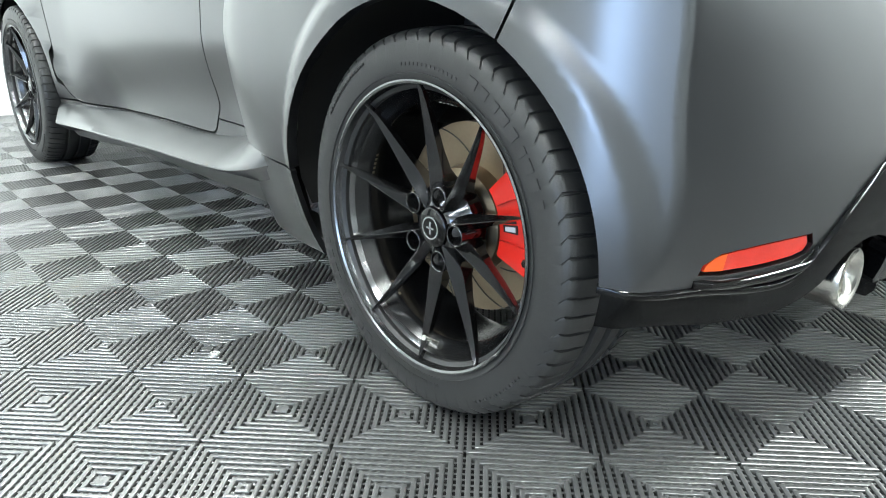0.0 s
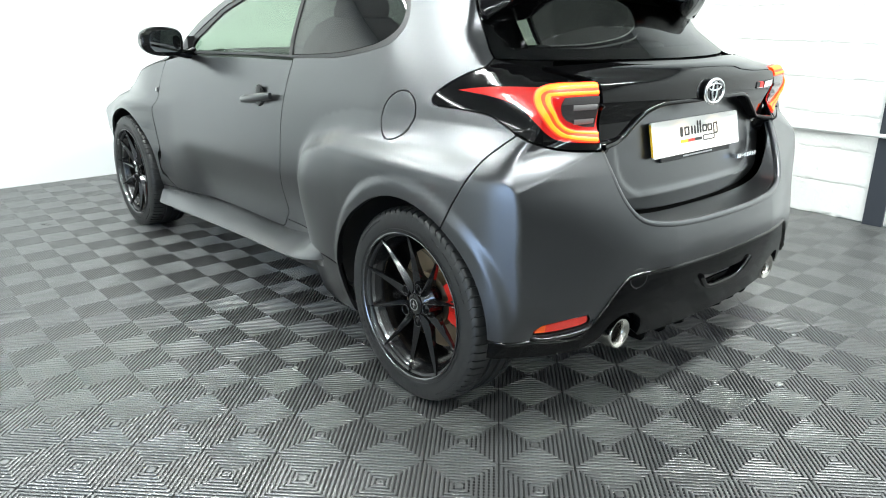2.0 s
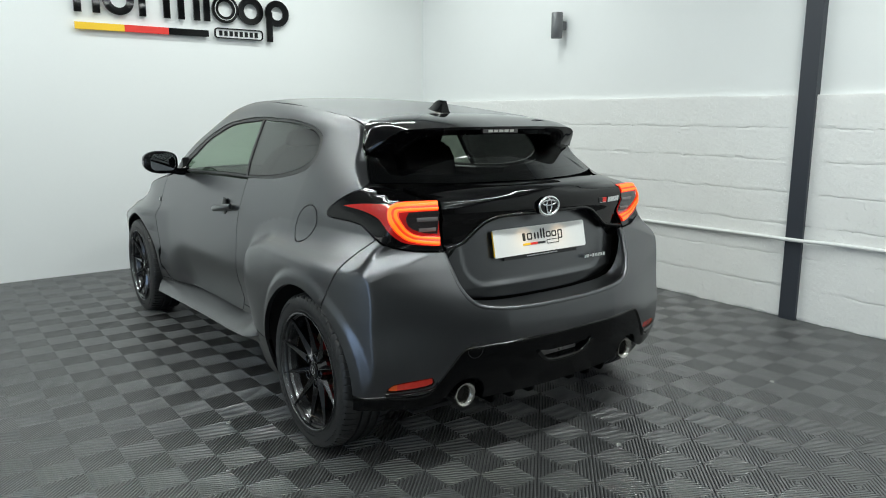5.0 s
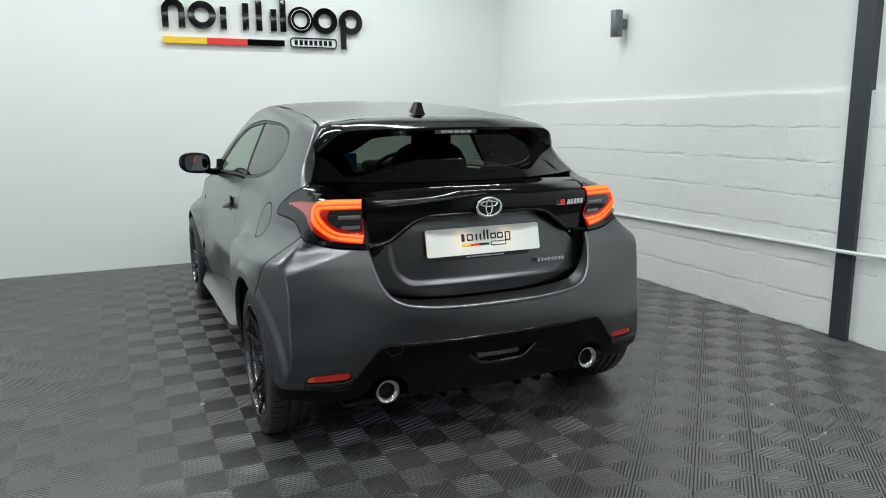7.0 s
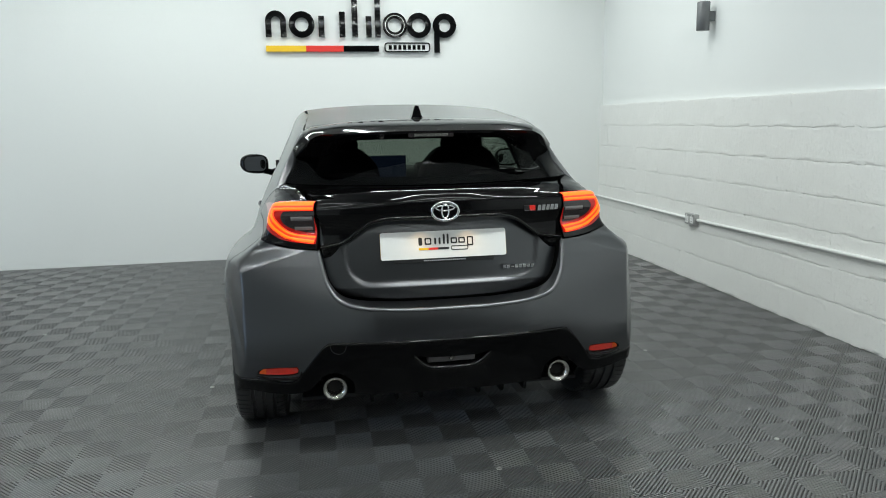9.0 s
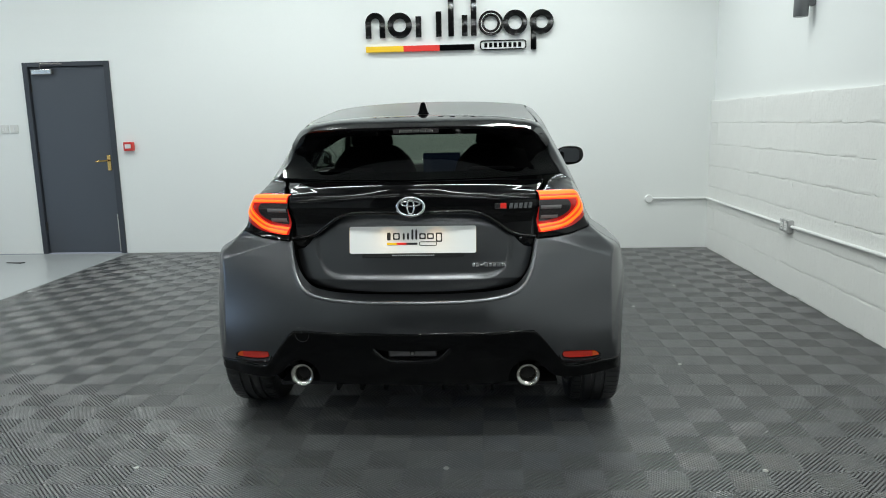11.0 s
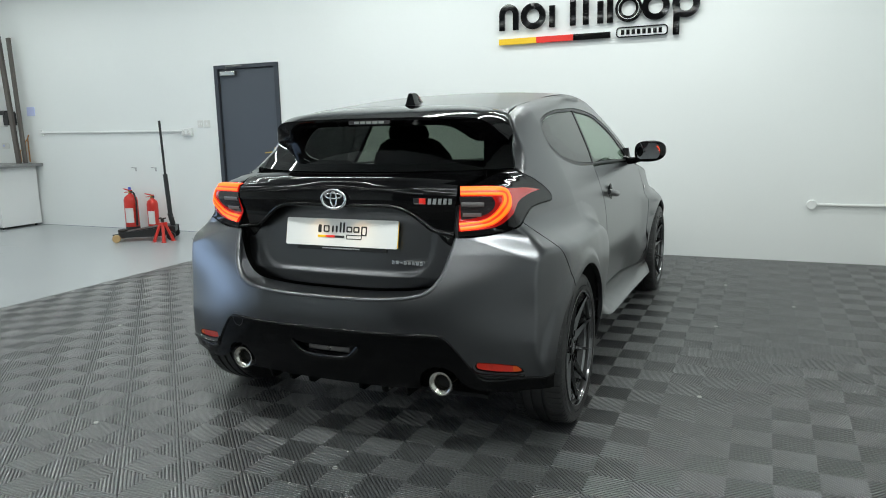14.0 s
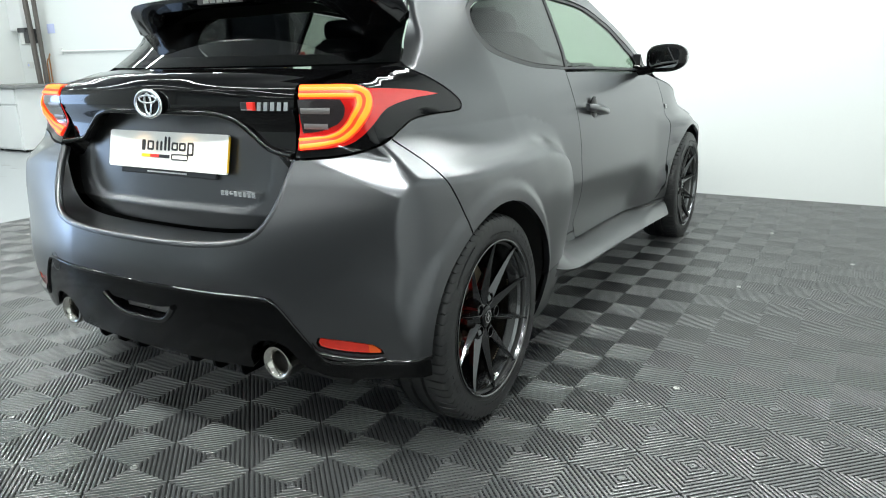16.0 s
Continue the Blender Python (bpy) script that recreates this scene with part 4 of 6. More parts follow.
spoiler = part("roof_spoiler", bm, GLOSS, tailgate, "gloss black roof spoiler", smooth=42)
bm = prism(rounded(.20, .017, .006), -.163, -.148)
stop = part("high_brake_lamp", bm, LENS_DARK, spoiler, "clear unlit high brake lamp")
stop.location = (0, 0, 1.268)
for k in range(5):
    part("lamp_cell", box(-.072 + k * .03, -.046 + k * .03, -.1655, -.162, 1.262, 1.274, .001), STEEL, spoiler)

# shark fin on the roof: upright behind, flat on top, sloping away in front
bm = bmesh.new()
rows = []
for k in range(15):
    t = k / 14
    y = .238 + .150 * t
    hgt = .060 * (1 - .10 * t - .90 * float(step(.22, 1.02, t))) + .001
    w = .024 * (1 - t ** 2.2) + .002
    z0 = float(roof_z(np.array(0.0), np.array(y))) - .003
    rows.append([bm.verts.new((sx * w * f, y + .004 * g, z0 + hgt * g)) for sx, f, g in ((-1, 1.15, 0), (-1, .85, .25), (-1, .50, .80), (-1, .36, .96), (0, 0, 1), (1, .36, .96), (1, .50, .80), (1, .85, .25), (1, 1.15, 0))])
for a, b in zip(rows, rows[1:]):
    for k in range(8):
        bm.faces.new((a[k], a[k + 1], b[k + 1], b[k]))
bm.faces.new(rows[0])
part("antenna_fin", bm, GLOSS, car, "gloss black shark fin antenna", smooth=50)

# side skirt blades: a hollow upper face out to a sharp edge that ends in a point before the rear wheel
SKIRT_OUT = [knots(.465, .855, .60, .880, .70, .884, 1.2, .875, 1.8, .866, 2.2, .855), knots(.465, .352, .60, .315, .70, .298, 1.2, .272, 1.8, .240, 2.2, .212)]
SKIRT_IN = knots(.465, .356, .62, .362, .80, .345, .95, .322, 1.10, .311, 1.4, .307, 1.9, .295, 2.2, .285)
for turn in (1, -1):
    bm = bmesh.new()
    rows = []
    for i in range(61):
        y = 2.2 - (2.2 - .465) * i / 60
        xo, ze, zin = float(SKIRT_OUT[0](y)), float(SKIRT_OUT[1](y)), float(SKIRT_IN(y))
        xi = float(side_x(y, zin)) - .003
        sec = [(xi - .02, zin + .002)]
        for k in range(7):
            t = k / 6
            crown = .013 * math.sin(math.pi * t) * min(1.0, max(0.0, y - .70) / .25)
            sec.append((xi + (xo - xi) * t, zin + (ze - zin) * t + crown))
        sec += [(xo + .001, ze - .004), (xo - .010, ze - .012), (xi - .01, ze - .035), (xi - .05, ze - .03)]
        rows.append([bm.verts.new((px * turn, y, pz)) for px, pz in sec])
    n = len(rows[0])
    for a, b in zip(rows, rows[1:]):
        for k in range(n):
            bm.faces.new((a[k], b[k], b[(k + 1) % n], a[(k + 1) % n]))
    bm.faces.new(rows[0])
    bm.faces.new(rows[-1])
    part("side_skirt", bm, PAINT, car, "satin grey flared side skirt", smooth=40)

# small deflectors inside the rear wheel arches
for turn in (1, -1):
    bm = bmesh.new()
    rows = []
    for k in range(9):
        a = radians(136 + 20 * k / 8)
        out = .012 + .020 * k / 8
        rows.append([bm.verts.new((turn * xx, rr * math.cos(a), .325 + rr * math.sin(a))) for xx, rr in ((.80, .352), (.868 - .002 * k, .352), (.868 - .002 * k, .352 - out * .5), (.80, .352 - out))])
    for a, b in zip(rows, rows[1:]):
        for k in range(4):
            bm.faces.new((a[k], b[k], b[(k + 1) % 4], a[(k + 1) % 4]))
    bm.faces.new(rows[0])
    bm.faces.new(rows[-1])
    part("arch_deflector", bm, PAINT, car, "small satin deflector in the wheel arch", smooth=40)

# head lamps and wing badges
for turn in (1, -1):
    skin("head_lamp", outline(run(S(2.72, .762), S(2.80, .768), S(2.88, .758)), run(S(2.92, .728), S(2.90, .708), S(2.84, .712)), run(S(2.77, .735), S(2.72, .752))), HEADLENS, car, "clear head lamp lens", turn=turn, proud=.004, h=.02, gap=.0004)
    wb = skin("wing_badge", outline([S(2.185, .792), S(2.213, .792), S(2.213, .815), S(2.185, .815)]), BAR_BLACK, car, "small square wing badge", turn=turn, proud=.003, flange=.003, h=.012, gap=0)
    skin("badge_face", outline([S(2.199, .794), S(2.211, .794), S(2.211, .813), S(2.199, .813)]), LABEL, wb, turn=turn, proud=.0042, flange=.001, h=.012, gap=0)

# door handles and mirrors
for turn, door in zip((1, -1), doors):
    x = float(side_x(1.07, .87))
    # flat black oval: shade of the hollow behind the handle, put in as colour
    bm = bmesh.new()
    bmesh.ops.create_uvsphere(bm, u_segments=20, v_segments=12, radius=1, matrix=Matrix.Translation((turn * (x + .001), 1.075, .866)) @ Matrix.Diagonal((.010, .046, .052, 1)))
    part("handle_cup", bm, GLOSS, door, "black oval standing for the shaded hollow behind the handle", smooth=60)
    bm = bmesh.new()
    rows = []
    for k in range(13):
        t = k / 12
        y = .957 + .255 * t
        out = .030 * math.sin(math.pi * min(1, max(0, .08 + .84 * t))) ** .5 + .012
        hh = .017 - .004 * abs(2 * t - 1) ** 3
        rows.append([bm.verts.new((turn * (x + out * a), y, .864 - .036 * (t - .5) + hh * b)) for a, b in ((.45, -1), (.8, -.9), (1, -.3), (1, .4), (.8, .95), (.45, 1))])
    for a, b in zip(rows, rows[1:]):
        for k in range(6):
            bm.faces.new((a[k], b[k], b[(k + 1) % 6], a[(k + 1) % 6]))
    bm.faces.new(rows[0])
    bm.faces.new(rows[-1])
    part("handle", bm, PAINT, door, "satin grey pull handle", smooth=50)
    # mirror
    bm = bmesh.new()
    bmesh.ops.create_cube(bm, size=2)
    bmesh.ops.subdivide_edges(bm, edges=bm.edges[:], cuts=7, use_grid_fill=True)
    for v in bm.verts:
        c = v.co.copy()
        r = (abs(c.x) ** 3.2 + abs(c.y) ** 3.2 + abs(c.z) ** 3.2) ** (1 / 3.2)
        c = c / r
        narrow = 1 - .22 * max(0, c.x) ** 2
        v.co = Vector((turn * (.893 + .094 * c.x), 1.815 + .012 * c.x + (.075 if c.y > 0 else .026) * c.y, 1.060 + .066 * c.z * narrow + .004 * c.x))
    shell = part("door_mirror", bm, GLOSS, door, "gloss black door mirror", smooth=60)
    bm = prism([(turn * (px * (1 - .12 * max(0, px / .08)) + .889), pz * (1 - .2 * max(0, px / .08) ** 2) + 1.062) for px, pz in rounded(.150, .100, .032, 6)], 1.7845, 1.800)
    part("mirror_glass", bm, MIRROR, shell, "mirror glass")
    part("mirror_arm", tube([(turn * .735, 1.845, 1.005), (turn * .78, 1.83, 1.0), (turn * .83, 1.81, 1.012)], [.03, .022, .02], 10), GLOSS, door, smooth=60)
    bm = box(.968, .988, 1.81, 1.855, 1.045, 1.073, .006)
    for v in bm.verts:
        v.co.x *= turn
    part("side_repeater", bm, LENS_DARK, shell, "smoked indicator lens")
    part("mirror_foot", prism([(1.96, .99), (1.86, 1.005), (1.86, 1.08)], turn * .715, turn * .752, "yz"), SEAL, door)

def ledge_strip(q, n, out, turn, tall=.012):
    """A narrow shelf that stands out of the skin along a line."""
    bm = bmesh.new()
    rows = []
    for k, (p, m) in enumerate(zip(q, n)):
        t = k / (len(q) - 1)
        o = out * min(1, 8 * t + .15, 8 * (1 - t) + .15)
        rows.append([bm.verts.new(((p[0] + m[0] * a) * turn, p[1] + m[1] * a, p[2] + b)) for a, b in ((-.004, .003), (o * .75, -.001), (o, -.003), (o, -.006), (o * .5, -tall), (-.004, -tall))])
    for a, b in zip(rows, rows[1:]):
        for k in range(5):
            bm.faces.new((a[k], a[k + 1], b[k + 1], b[k]))
    bm.faces.new(rows[0])
    bm.faces.new(rows[-1])
    return bm


# exhaust tips, tow cover, fins below the diffuser
for turn in (1, -1):
    t = part("exhaust_tip", lathe([(-.512, .0485), (-.516, .0470), (-.516, .0440), (-.513, .0390), (-.506, .0310), (-.496, .0285), (-.45, .0285), (-.30, .0285), (-.30, .0465), (-.505, .0482)], "y", 40, (turn * .466, 0, .284), closed=True), STEEL, car, "polished steel exhaust tip", smooth=40)
    part("exhaust_core", lathe([(-.47, .0280), (-.468, .0005)], "y", 24, (turn * .466, 0, .284)), DARK, t)
    ring = circle(turn * .466, .286, .080, 21, 25, 155) + circle(turn * .466, .286, .068, 21, 155, 25)
    part("exhaust_shroud", prism(ring, -.505, -.38), GLOSS, diffuser, smooth=40)
    q = on_skin(np.array([R(.448 + .030 * math.cos(a), .468 + .030 * math.sin(a)) for a in np.linspace(0, 2 * math.pi, 41)[:-1]]))[0] if turn < 0 else None
    if q is not None:
        part("tow_eye_seam", tube([(-v[0], v[1], v[2]) for v in q], .0013, 6, closed=True), SEAL, bumper)
    for fx in (.12, .22, .32):
        part("diffuser_fin", prism([(-.545 + fx * .06, .30), (-.53 + fx * .06, .225), (-.50, .212), (-.40, .212), (-.40, .30)], turn * fx - .005, turn * fx + .005, "yz"), TRIM, diffuser)
part("tow_trim", tube([(p[0], p[1] - .003, p[2]) for p in on_skin(np.array(run(R(-.155, .416), R(-.115, .378), R(-.085, .365), R(-.04, .361), R(.04, .361), R(.085, .365), R(.115, .378), R(.155, .416))))[0]], .0085, 10), GLOSS, diffuser, smooth=60)
slot_lamp = part("slot_lamp", box(-.098, .098, -.552, -.525, .374, .402, .006), LENS_BAR, diffuser, "unlit grey centre lamp")
part("lamp_boss", lathe([(-.556, .0003), (-.556, .007), (-.553, .010), (-.548, .010)], "y", 20, (0, 0, .389)), STEEL, slot_lamp, smooth=40)
for turn in (1, -1):
    q, n = on_skin(np.array(run(R(.592, .366), R(.607, .342), R(.65, .334), R(.72, .329), R(.774, .333))))
    part("reflector_trim", ledge_strip(q, n, .009, turn), GLOSS, bumper, "gloss black trim below the reflector", smooth=40)
    q, n = on_skin(np.array(run(S(-.346, .324), R(.82, .320), R(.76, .321), R(.69, .315), R(.64, .316), R(.610, .330), R(.582, .367), R(.532, .434), R(.497, .471), R(.455, .483), R(.3, .484), R(.15, .484), R(0, .482))))
    part("lip_edge", ledge_strip(q, n, .006, turn, .010), GLOSS, diffuser, smooth=40)

# inner shell, wheel wells and underside
th = np.linspace(-math.pi, math.pi, 181)[:-1] * 0.85
zs = [0.17, 0.24, 0.32, 0.40, 0.48, 0.56, 0.64, 0.70, 0.76, 0.82, 0.88, 0.94, 0.985]
bm = bmesh.new()
grid = []
for z in zs:
    p, n = on_skin(np.stack([th, np.full(len(th), z)], 1), True)
    p2 = p - n * np.array((.045, .06, 0.0))
    grid.append([bm.verts.new((v[0], max(v[1], -.40 if z > .66 else -.50), z)) for v in p2])
for a, b in zip(grid, grid[1:]):
    for k in range(len(a)):
        j = (k + 1) % len(a)
        c = (a[k].co + a[j].co + b[k].co + b[j].co) / 4
        if c.z < .52 and c.y < -.12 and abs(c.x) > .42 or c.z < .30 and c.y < -.15:
            continue
        if min(math.hypot(c.y, c.z - .325), math.hypot(c.y - WHEEL_Y, c.z - .325)) < .44 and abs(c.x) > .5:
            continue
        bm.faces.new((a[k], a[j], b[j], b[k]))
box(-.60, .60, -.36, 3.1, .185, .20, 0, 2, bm)
part("inner_shell", bm, DARK, car, "dark inner body and floor pan", smooth=50)
for turn in (1, -1):
    for yc in (0, WHEEL_Y):
        bm = bmesh.new()
        rows = []
        for k in range(25):
            a = radians(-8 + 196 * k / 24)
            wr = arch_r(-8 + 196 * k / 24, yc) + .022
            yy, zz = wr * math.cos(a), .325 + wr * math.sin(a)
            xo = .88
            while xo > .66 and float(solid(xo, yc + yy, zz)) < .022:
                xo -= .01
            rows.append([bm.verts.new((turn * xx, yc + rr * math.cos(a), .325 + rr * math.sin(a))) for xx, rr in ((xo, wr), (xo - .03, wr + .003), (.50, .375), (.50, .05))])
        for a, b in zip(rows, rows[1:]):
            for k in range(3):
                bm.faces.new((a[k], b[k], b[k + 1], a[k + 1]))
        part("wheel_well", bm, DARK, car, "black wheel arch liner", smooth=40)

# ---- the car: cabin ----
def cushion(name, x0, x1, y0, y1, z0, z1, lean=0.0, parent=None, mat=None, r=.05, label=""):
    bm = box(x0, x1, y0, y1, z0, z1, min(r, (y1 - y0) * .45, (x1 - x0) * .45, (z1 - z0) * .45), 4)
    for v in bm.verts:
        v.co.y -= lean * (v.co.z - z0)
    return part(name, bm, mat or CLOTH, parent, label, smooth=50)


for sx in (-.365, .365):
    seat = cushion("front_seat", sx - .24, sx + .24, 1.10, 1.60, .36, .50, 0, car, label="black sports front seat with a fixed headrest")
    half = [(.22, .46), (.25, .60), (.255, .92), (.245, 1.03), (.225, 1.09), (.17, 1.145), (.132, 1.18)]
    head = [(.122, 1.17), (.120, 1.225), (.105, 1.252), (.075, 1.262)]
    for name, side, y0, y1 in (("seat_back", half, 1.07, 1.20), ("headrest", head, 1.08, 1.17)):
        bm = prism([(sx + a, z) for a, z in side] + [(sx - a, z) for a, z in side[::-1]], y0, y1, "xz", bevel=.025)
        for v in bm.verts:
            v.co.y -= .24 * (v.co.z - .46)
        part(name, bm, CLOTH, seat, smooth=50)
rear = cushion("rear_seat", -.6, .6, .25, .62, .42, .54, 0, car, label="black rear bench seat")
cushion("seat_back", -.6, .6, .12, .25, .5, .98, .2, rear)
for sx in (-.33, .33):
    cushion("headrest", sx - .12, sx + .12, .02, .10, .97, 1.10, .2, rear)
dash = cushion("dashboard", -.70, .70, 1.72, 2.1, .70, 1.0, 0, car, CABIN, .08, "black dashboard")
cushion("instrument_hood", .20, .55, 1.64, 1.80, .96, 1.045, 0, dash, CABIN, .035)
part("centre_screen", box(-.13, .13, 1.66, 1.68, .95, 1.10, .006), SCREEN, dash, "dark centre touchscreen")
part("steering_wheel", tube([(.37 + .18 * math.cos(a), 1.56 - .07 * math.sin(a), .93 + .165 * math.sin(a)) for a in np.linspace(0, 2 * math.pi, 33)[:-1]], .014, 8, closed=True), CABIN, car, "black leather steering wheel", smooth=60)
part("cabin_mirror", box(-.11, .11, 1.52, 1.545, 1.27, 1.325, .012), CABIN, car, "black cabin mirror")
bm = bmesh.new()
rows = []
for i in range(17):
    x = -.56 + 1.12 * i / 16
    rows.append([bm.verts.new((x, y, float(roof_z(np.array(x), np.array(y))) - .035 - .05 * abs(x / .56) ** 4)) for y in np.linspace(.12, 1.30, 14)])
for a, b in zip(rows, rows[1:]):
    for k in range(13):
        bm.faces.new((a[k], a[k + 1], b[k + 1], b[k]))
part("headliner", bm, HEADLINER, car, "grey headliner", smooth=60)

# ---- the car: wheels ----
def make_tyre():
    prof = [(-.098, .232), (-.105, .250), (-.107, .275), (-.104, .298), (-.097, .309), (-.090, .3145), (-.076, .3168), (-.062, .3178), (-.060, .311), (-.048, .311), (-.046, .3182), (-.020, .3186), (-.018, .311), (-.004, .311), (-.002, .3186), (.024, .3184), (.026, .311), (.038, .311), (.040, .318), (.062, .3172), (.078, .3160), (.090, .3138), (.098, .309), (.105, .298), (.1085, .275), (.1075, .250), (.1045, .240), (.099, .236), (.09, .226), (-.09, .226)]
    bm = bmesh.new()
    rings = []
    pitch = 68
    for i in range(pitch):
        for f, cut in ((0, 0), (.80, 0), (.84, 1), (.96, 1)):
            t = 2 * math.pi * (i + f) / pitch
            ring = []
            for a, r in prof:
                low = .0045 if cut and (.060 < abs(a) < .101) and r > .305 else 0
                tw = t + (.035 * abs(a) / .1 if abs(a) < .105 and r > .3 else 0)
                ring.append(bm.verts.new((a, (r - low) * math.cos(tw), (r - low) * math.sin(tw))))
            rings.append(ring)
    for i in range(len(rings)):
        a, b = rings[i], rings[(i + 1) % len(rings)]
        for k in range(len(prof)):
            j = (k + 1) % len(prof)
            bm.faces.new((a[k], b[k], b[j], a[j]))
    return bm


def arc_bar(r0, r1, a0, a1, x0, x1, n=4, bm=None):
    bm = bm or bmesh.new()
    rows = []
    for k in range(n + 1):
        a = radians(a0 + (a1 - a0) * k / n)
        rows.append([bm.verts.new((x, r * math.cos(a), r * math.sin(a))) for x, r in ((x0, r0), (x1, r0), (x1, r1), (x0, r1))])
    for a, b in zip(rows, rows[1:]):
        for k in range(4):
            bm.faces.new((a[k], b[k], b[(k + 1) % 4], a[(k + 1) % 4]))
    bm.faces.new(rows[0])
    bm.faces.new(rows[-1][::-1])
    return bm


def band_lathe(profile, n=72):
    """An open band turned about x."""
    bm = bmesh.new()
    rings = [[bm.verts.new((a, r * math.cos(2 * math.pi * k / n), r * math.sin(2 * math.pi * k / n))) for k in range(n)] for a, r in profile]
    for p, q in zip(rings, rings[1:]):
        for k in range(n):
            bm.faces.new((p[k], p[(k + 1) % n], q[(k + 1) % n], q[k]))
    return bm


def spoke():
    """One slender ridged spoke, pointing up, thick at the hub and sharp at the rim."""
    bm = bmesh.new()
    rows = []
    for r, w, base, front, back in ((.030, .0050, .0085, .070, .020), (.060, .0050, .0112, .076, .020), (.078, .0046, .0128, .079, .026), (.096, .0042, .0124, .081, .042), (.130, .0034, .0096, .0855, .056), (.170, .0028, .0066, .0915, .068), (.205, .0022, .0042, .098, .081), (.228, .0014, .0023, .1040, .092), (.238, .0006, .0010, .1065, .100)):
        low = front - min(1.25 * base + .002, (front - back) * .7)
        rows.append([bm.verts.new((px, py, r)) for px, py in ((back, -base * .8), (low, -base), (front - w * .35, -w * .40), (front, -w * .18), (front, w * .18), (front - w * .35, w * .40), (low, base), (back, base * .8))])
    for a, b in zip(rows, rows[1:]):
        for k in range(8):
            bm.faces.new((a[k], b[k], b[(k + 1) % 8], a[(k + 1) % 8]))
    bm.faces.new(rows[0])
    bm.faces.new(rows[-1])
    return bm


def make_wheel(x, y, spin, turn):
    """A wheel; its own +x looks out of the car."""
    w = part("wheel", lathe([(.1085, .2415), (.1095, .2385), (.107, .2352), (.100, .2335), (.086, .2290), (.070, .2165), (.030, .2110), (-.060, .2130), (-.085, .222), (-.10, .236), (-.103, .240), (-.10, .242), (-.08, .229), (.085, .236), (.10, .241)], "x", 96, closed=True), RIM, car, "gloss dark grey ten-spoke alloy wheel", smooth=35)
    part("tyre", make_tyre(), RUBBER, w, "black low-profile road tyre", smooth=38)
    part("barrel", band_lathe([(.074, .2178), (.070, .2150), (.060, .2095), (.052, .2035), (.046, .2030), (.020, .2090), (-.060, .2105), (-.085, .219)]), BARREL, w, "black inner barrel", smooth=40)
    for k in range(5):
        for j in range(4 + k % 3):
            a0 = spin + 72 * k + 9 + 2.6 * j
            part("barrel_mark", arc_bar(.2010, .2022, a0, a0 + 1.5, .0465, .0515, 1), STEEL, w)
    sp = part("spoke", spoke(), WHEEL, w, smooth=10)
    for k in range(10):
        o = sp if k == 0 else link_mesh("spoke", sp.data, None, w)
        o.rotation_euler = (radians(spin + 36 * k), 0, 0)
    part("hub", lathe([(.018, .074), (.045, .072), (.058, .052), (.066, .044), (.070, .036), (.060, .034), (.018, .034)], "x", 60, closed=True), WHEEL, w, smooth=40)
    cap = part("centre_cap", lathe([(.060, .034), (.074, .0338), (.0765, .031), (.0775, .015), (.0775, .0004)], "x", 48), GLOSS, w, "black centre cap", smooth=40)
    part("cap_ring", lathe([(.0775, .0195), (.0788, .0195), (.0788, .0170), (.0775, .0170)], "x", 40, closed=True), CHROME, cap)
    b = prism(rounded(.018, .0035, .0015), .0775, .0788, "yz")
    prism(rounded(.004, .022, .0015), .0775, .0788, "yz", b)
    part("cap_mark", b, CHROME, cap)
    for k in range(5):
        a = radians(spin + 18 + 36 + 72 * k)
        cy, cz = .057 * math.sin(-a), .057 * math.cos(a)
        part("lug_bore", lathe([(.030, .0195), (.0765, .0185), (.0778, .0170), (.0765, .0155), (.030, .0150)], "x", 28, (0, cy, cz), closed=True), WHEEL, w, smooth=40)
        part("lug_nut", lathe([(.026, .0105), (.050, .0105), (.053, .007), (.053, .0003)], "x", 6, (0, cy, cz)), STEEL, w, "steel lug nut")
    part("valve", tube([(.070, .008, -.208), (.088, .008, -.196), (.098, .008, -.190)], [.004, .004, .005], 10), STEEL, w, "steel valve stem", smooth=50)
    # raised bars of the side wall writing, too worn to read
    for r0, r1, a0, step_a, count in ((.268, .283, 20, 5.2, 9), (.268, .283, 196, 5.2, 9), (.262, .267, 70, 2.1, 14), (.286, .290, 118, 1.8, 16), (.262, .267, 250, 2.1, 16), (.286, .290, 300, 1.8, 14)):
        for k in range(count):
            part("sidewall_bar", arc_bar(r0, r1, a0 + k * step_a, a0 + k * step_a + step_a * (.45 + .3 * ((k * 7) % 3) / 2), .1050, .1092, 2), MARK, w)
    part("rim_line", lathe([(.1042, .2500), (.1098, .2506), (.1100, .2522), (.1045, .2526)], "x", 96, closed=True), RUBBER, w, smooth=40)
    if turn < 0:
        m = pose(x, y, WHEEL_Z, 0, 0, 180)
    else:
        m = pose(x, y, WHEEL_Z)
    w.matrix_basis = m
    return w


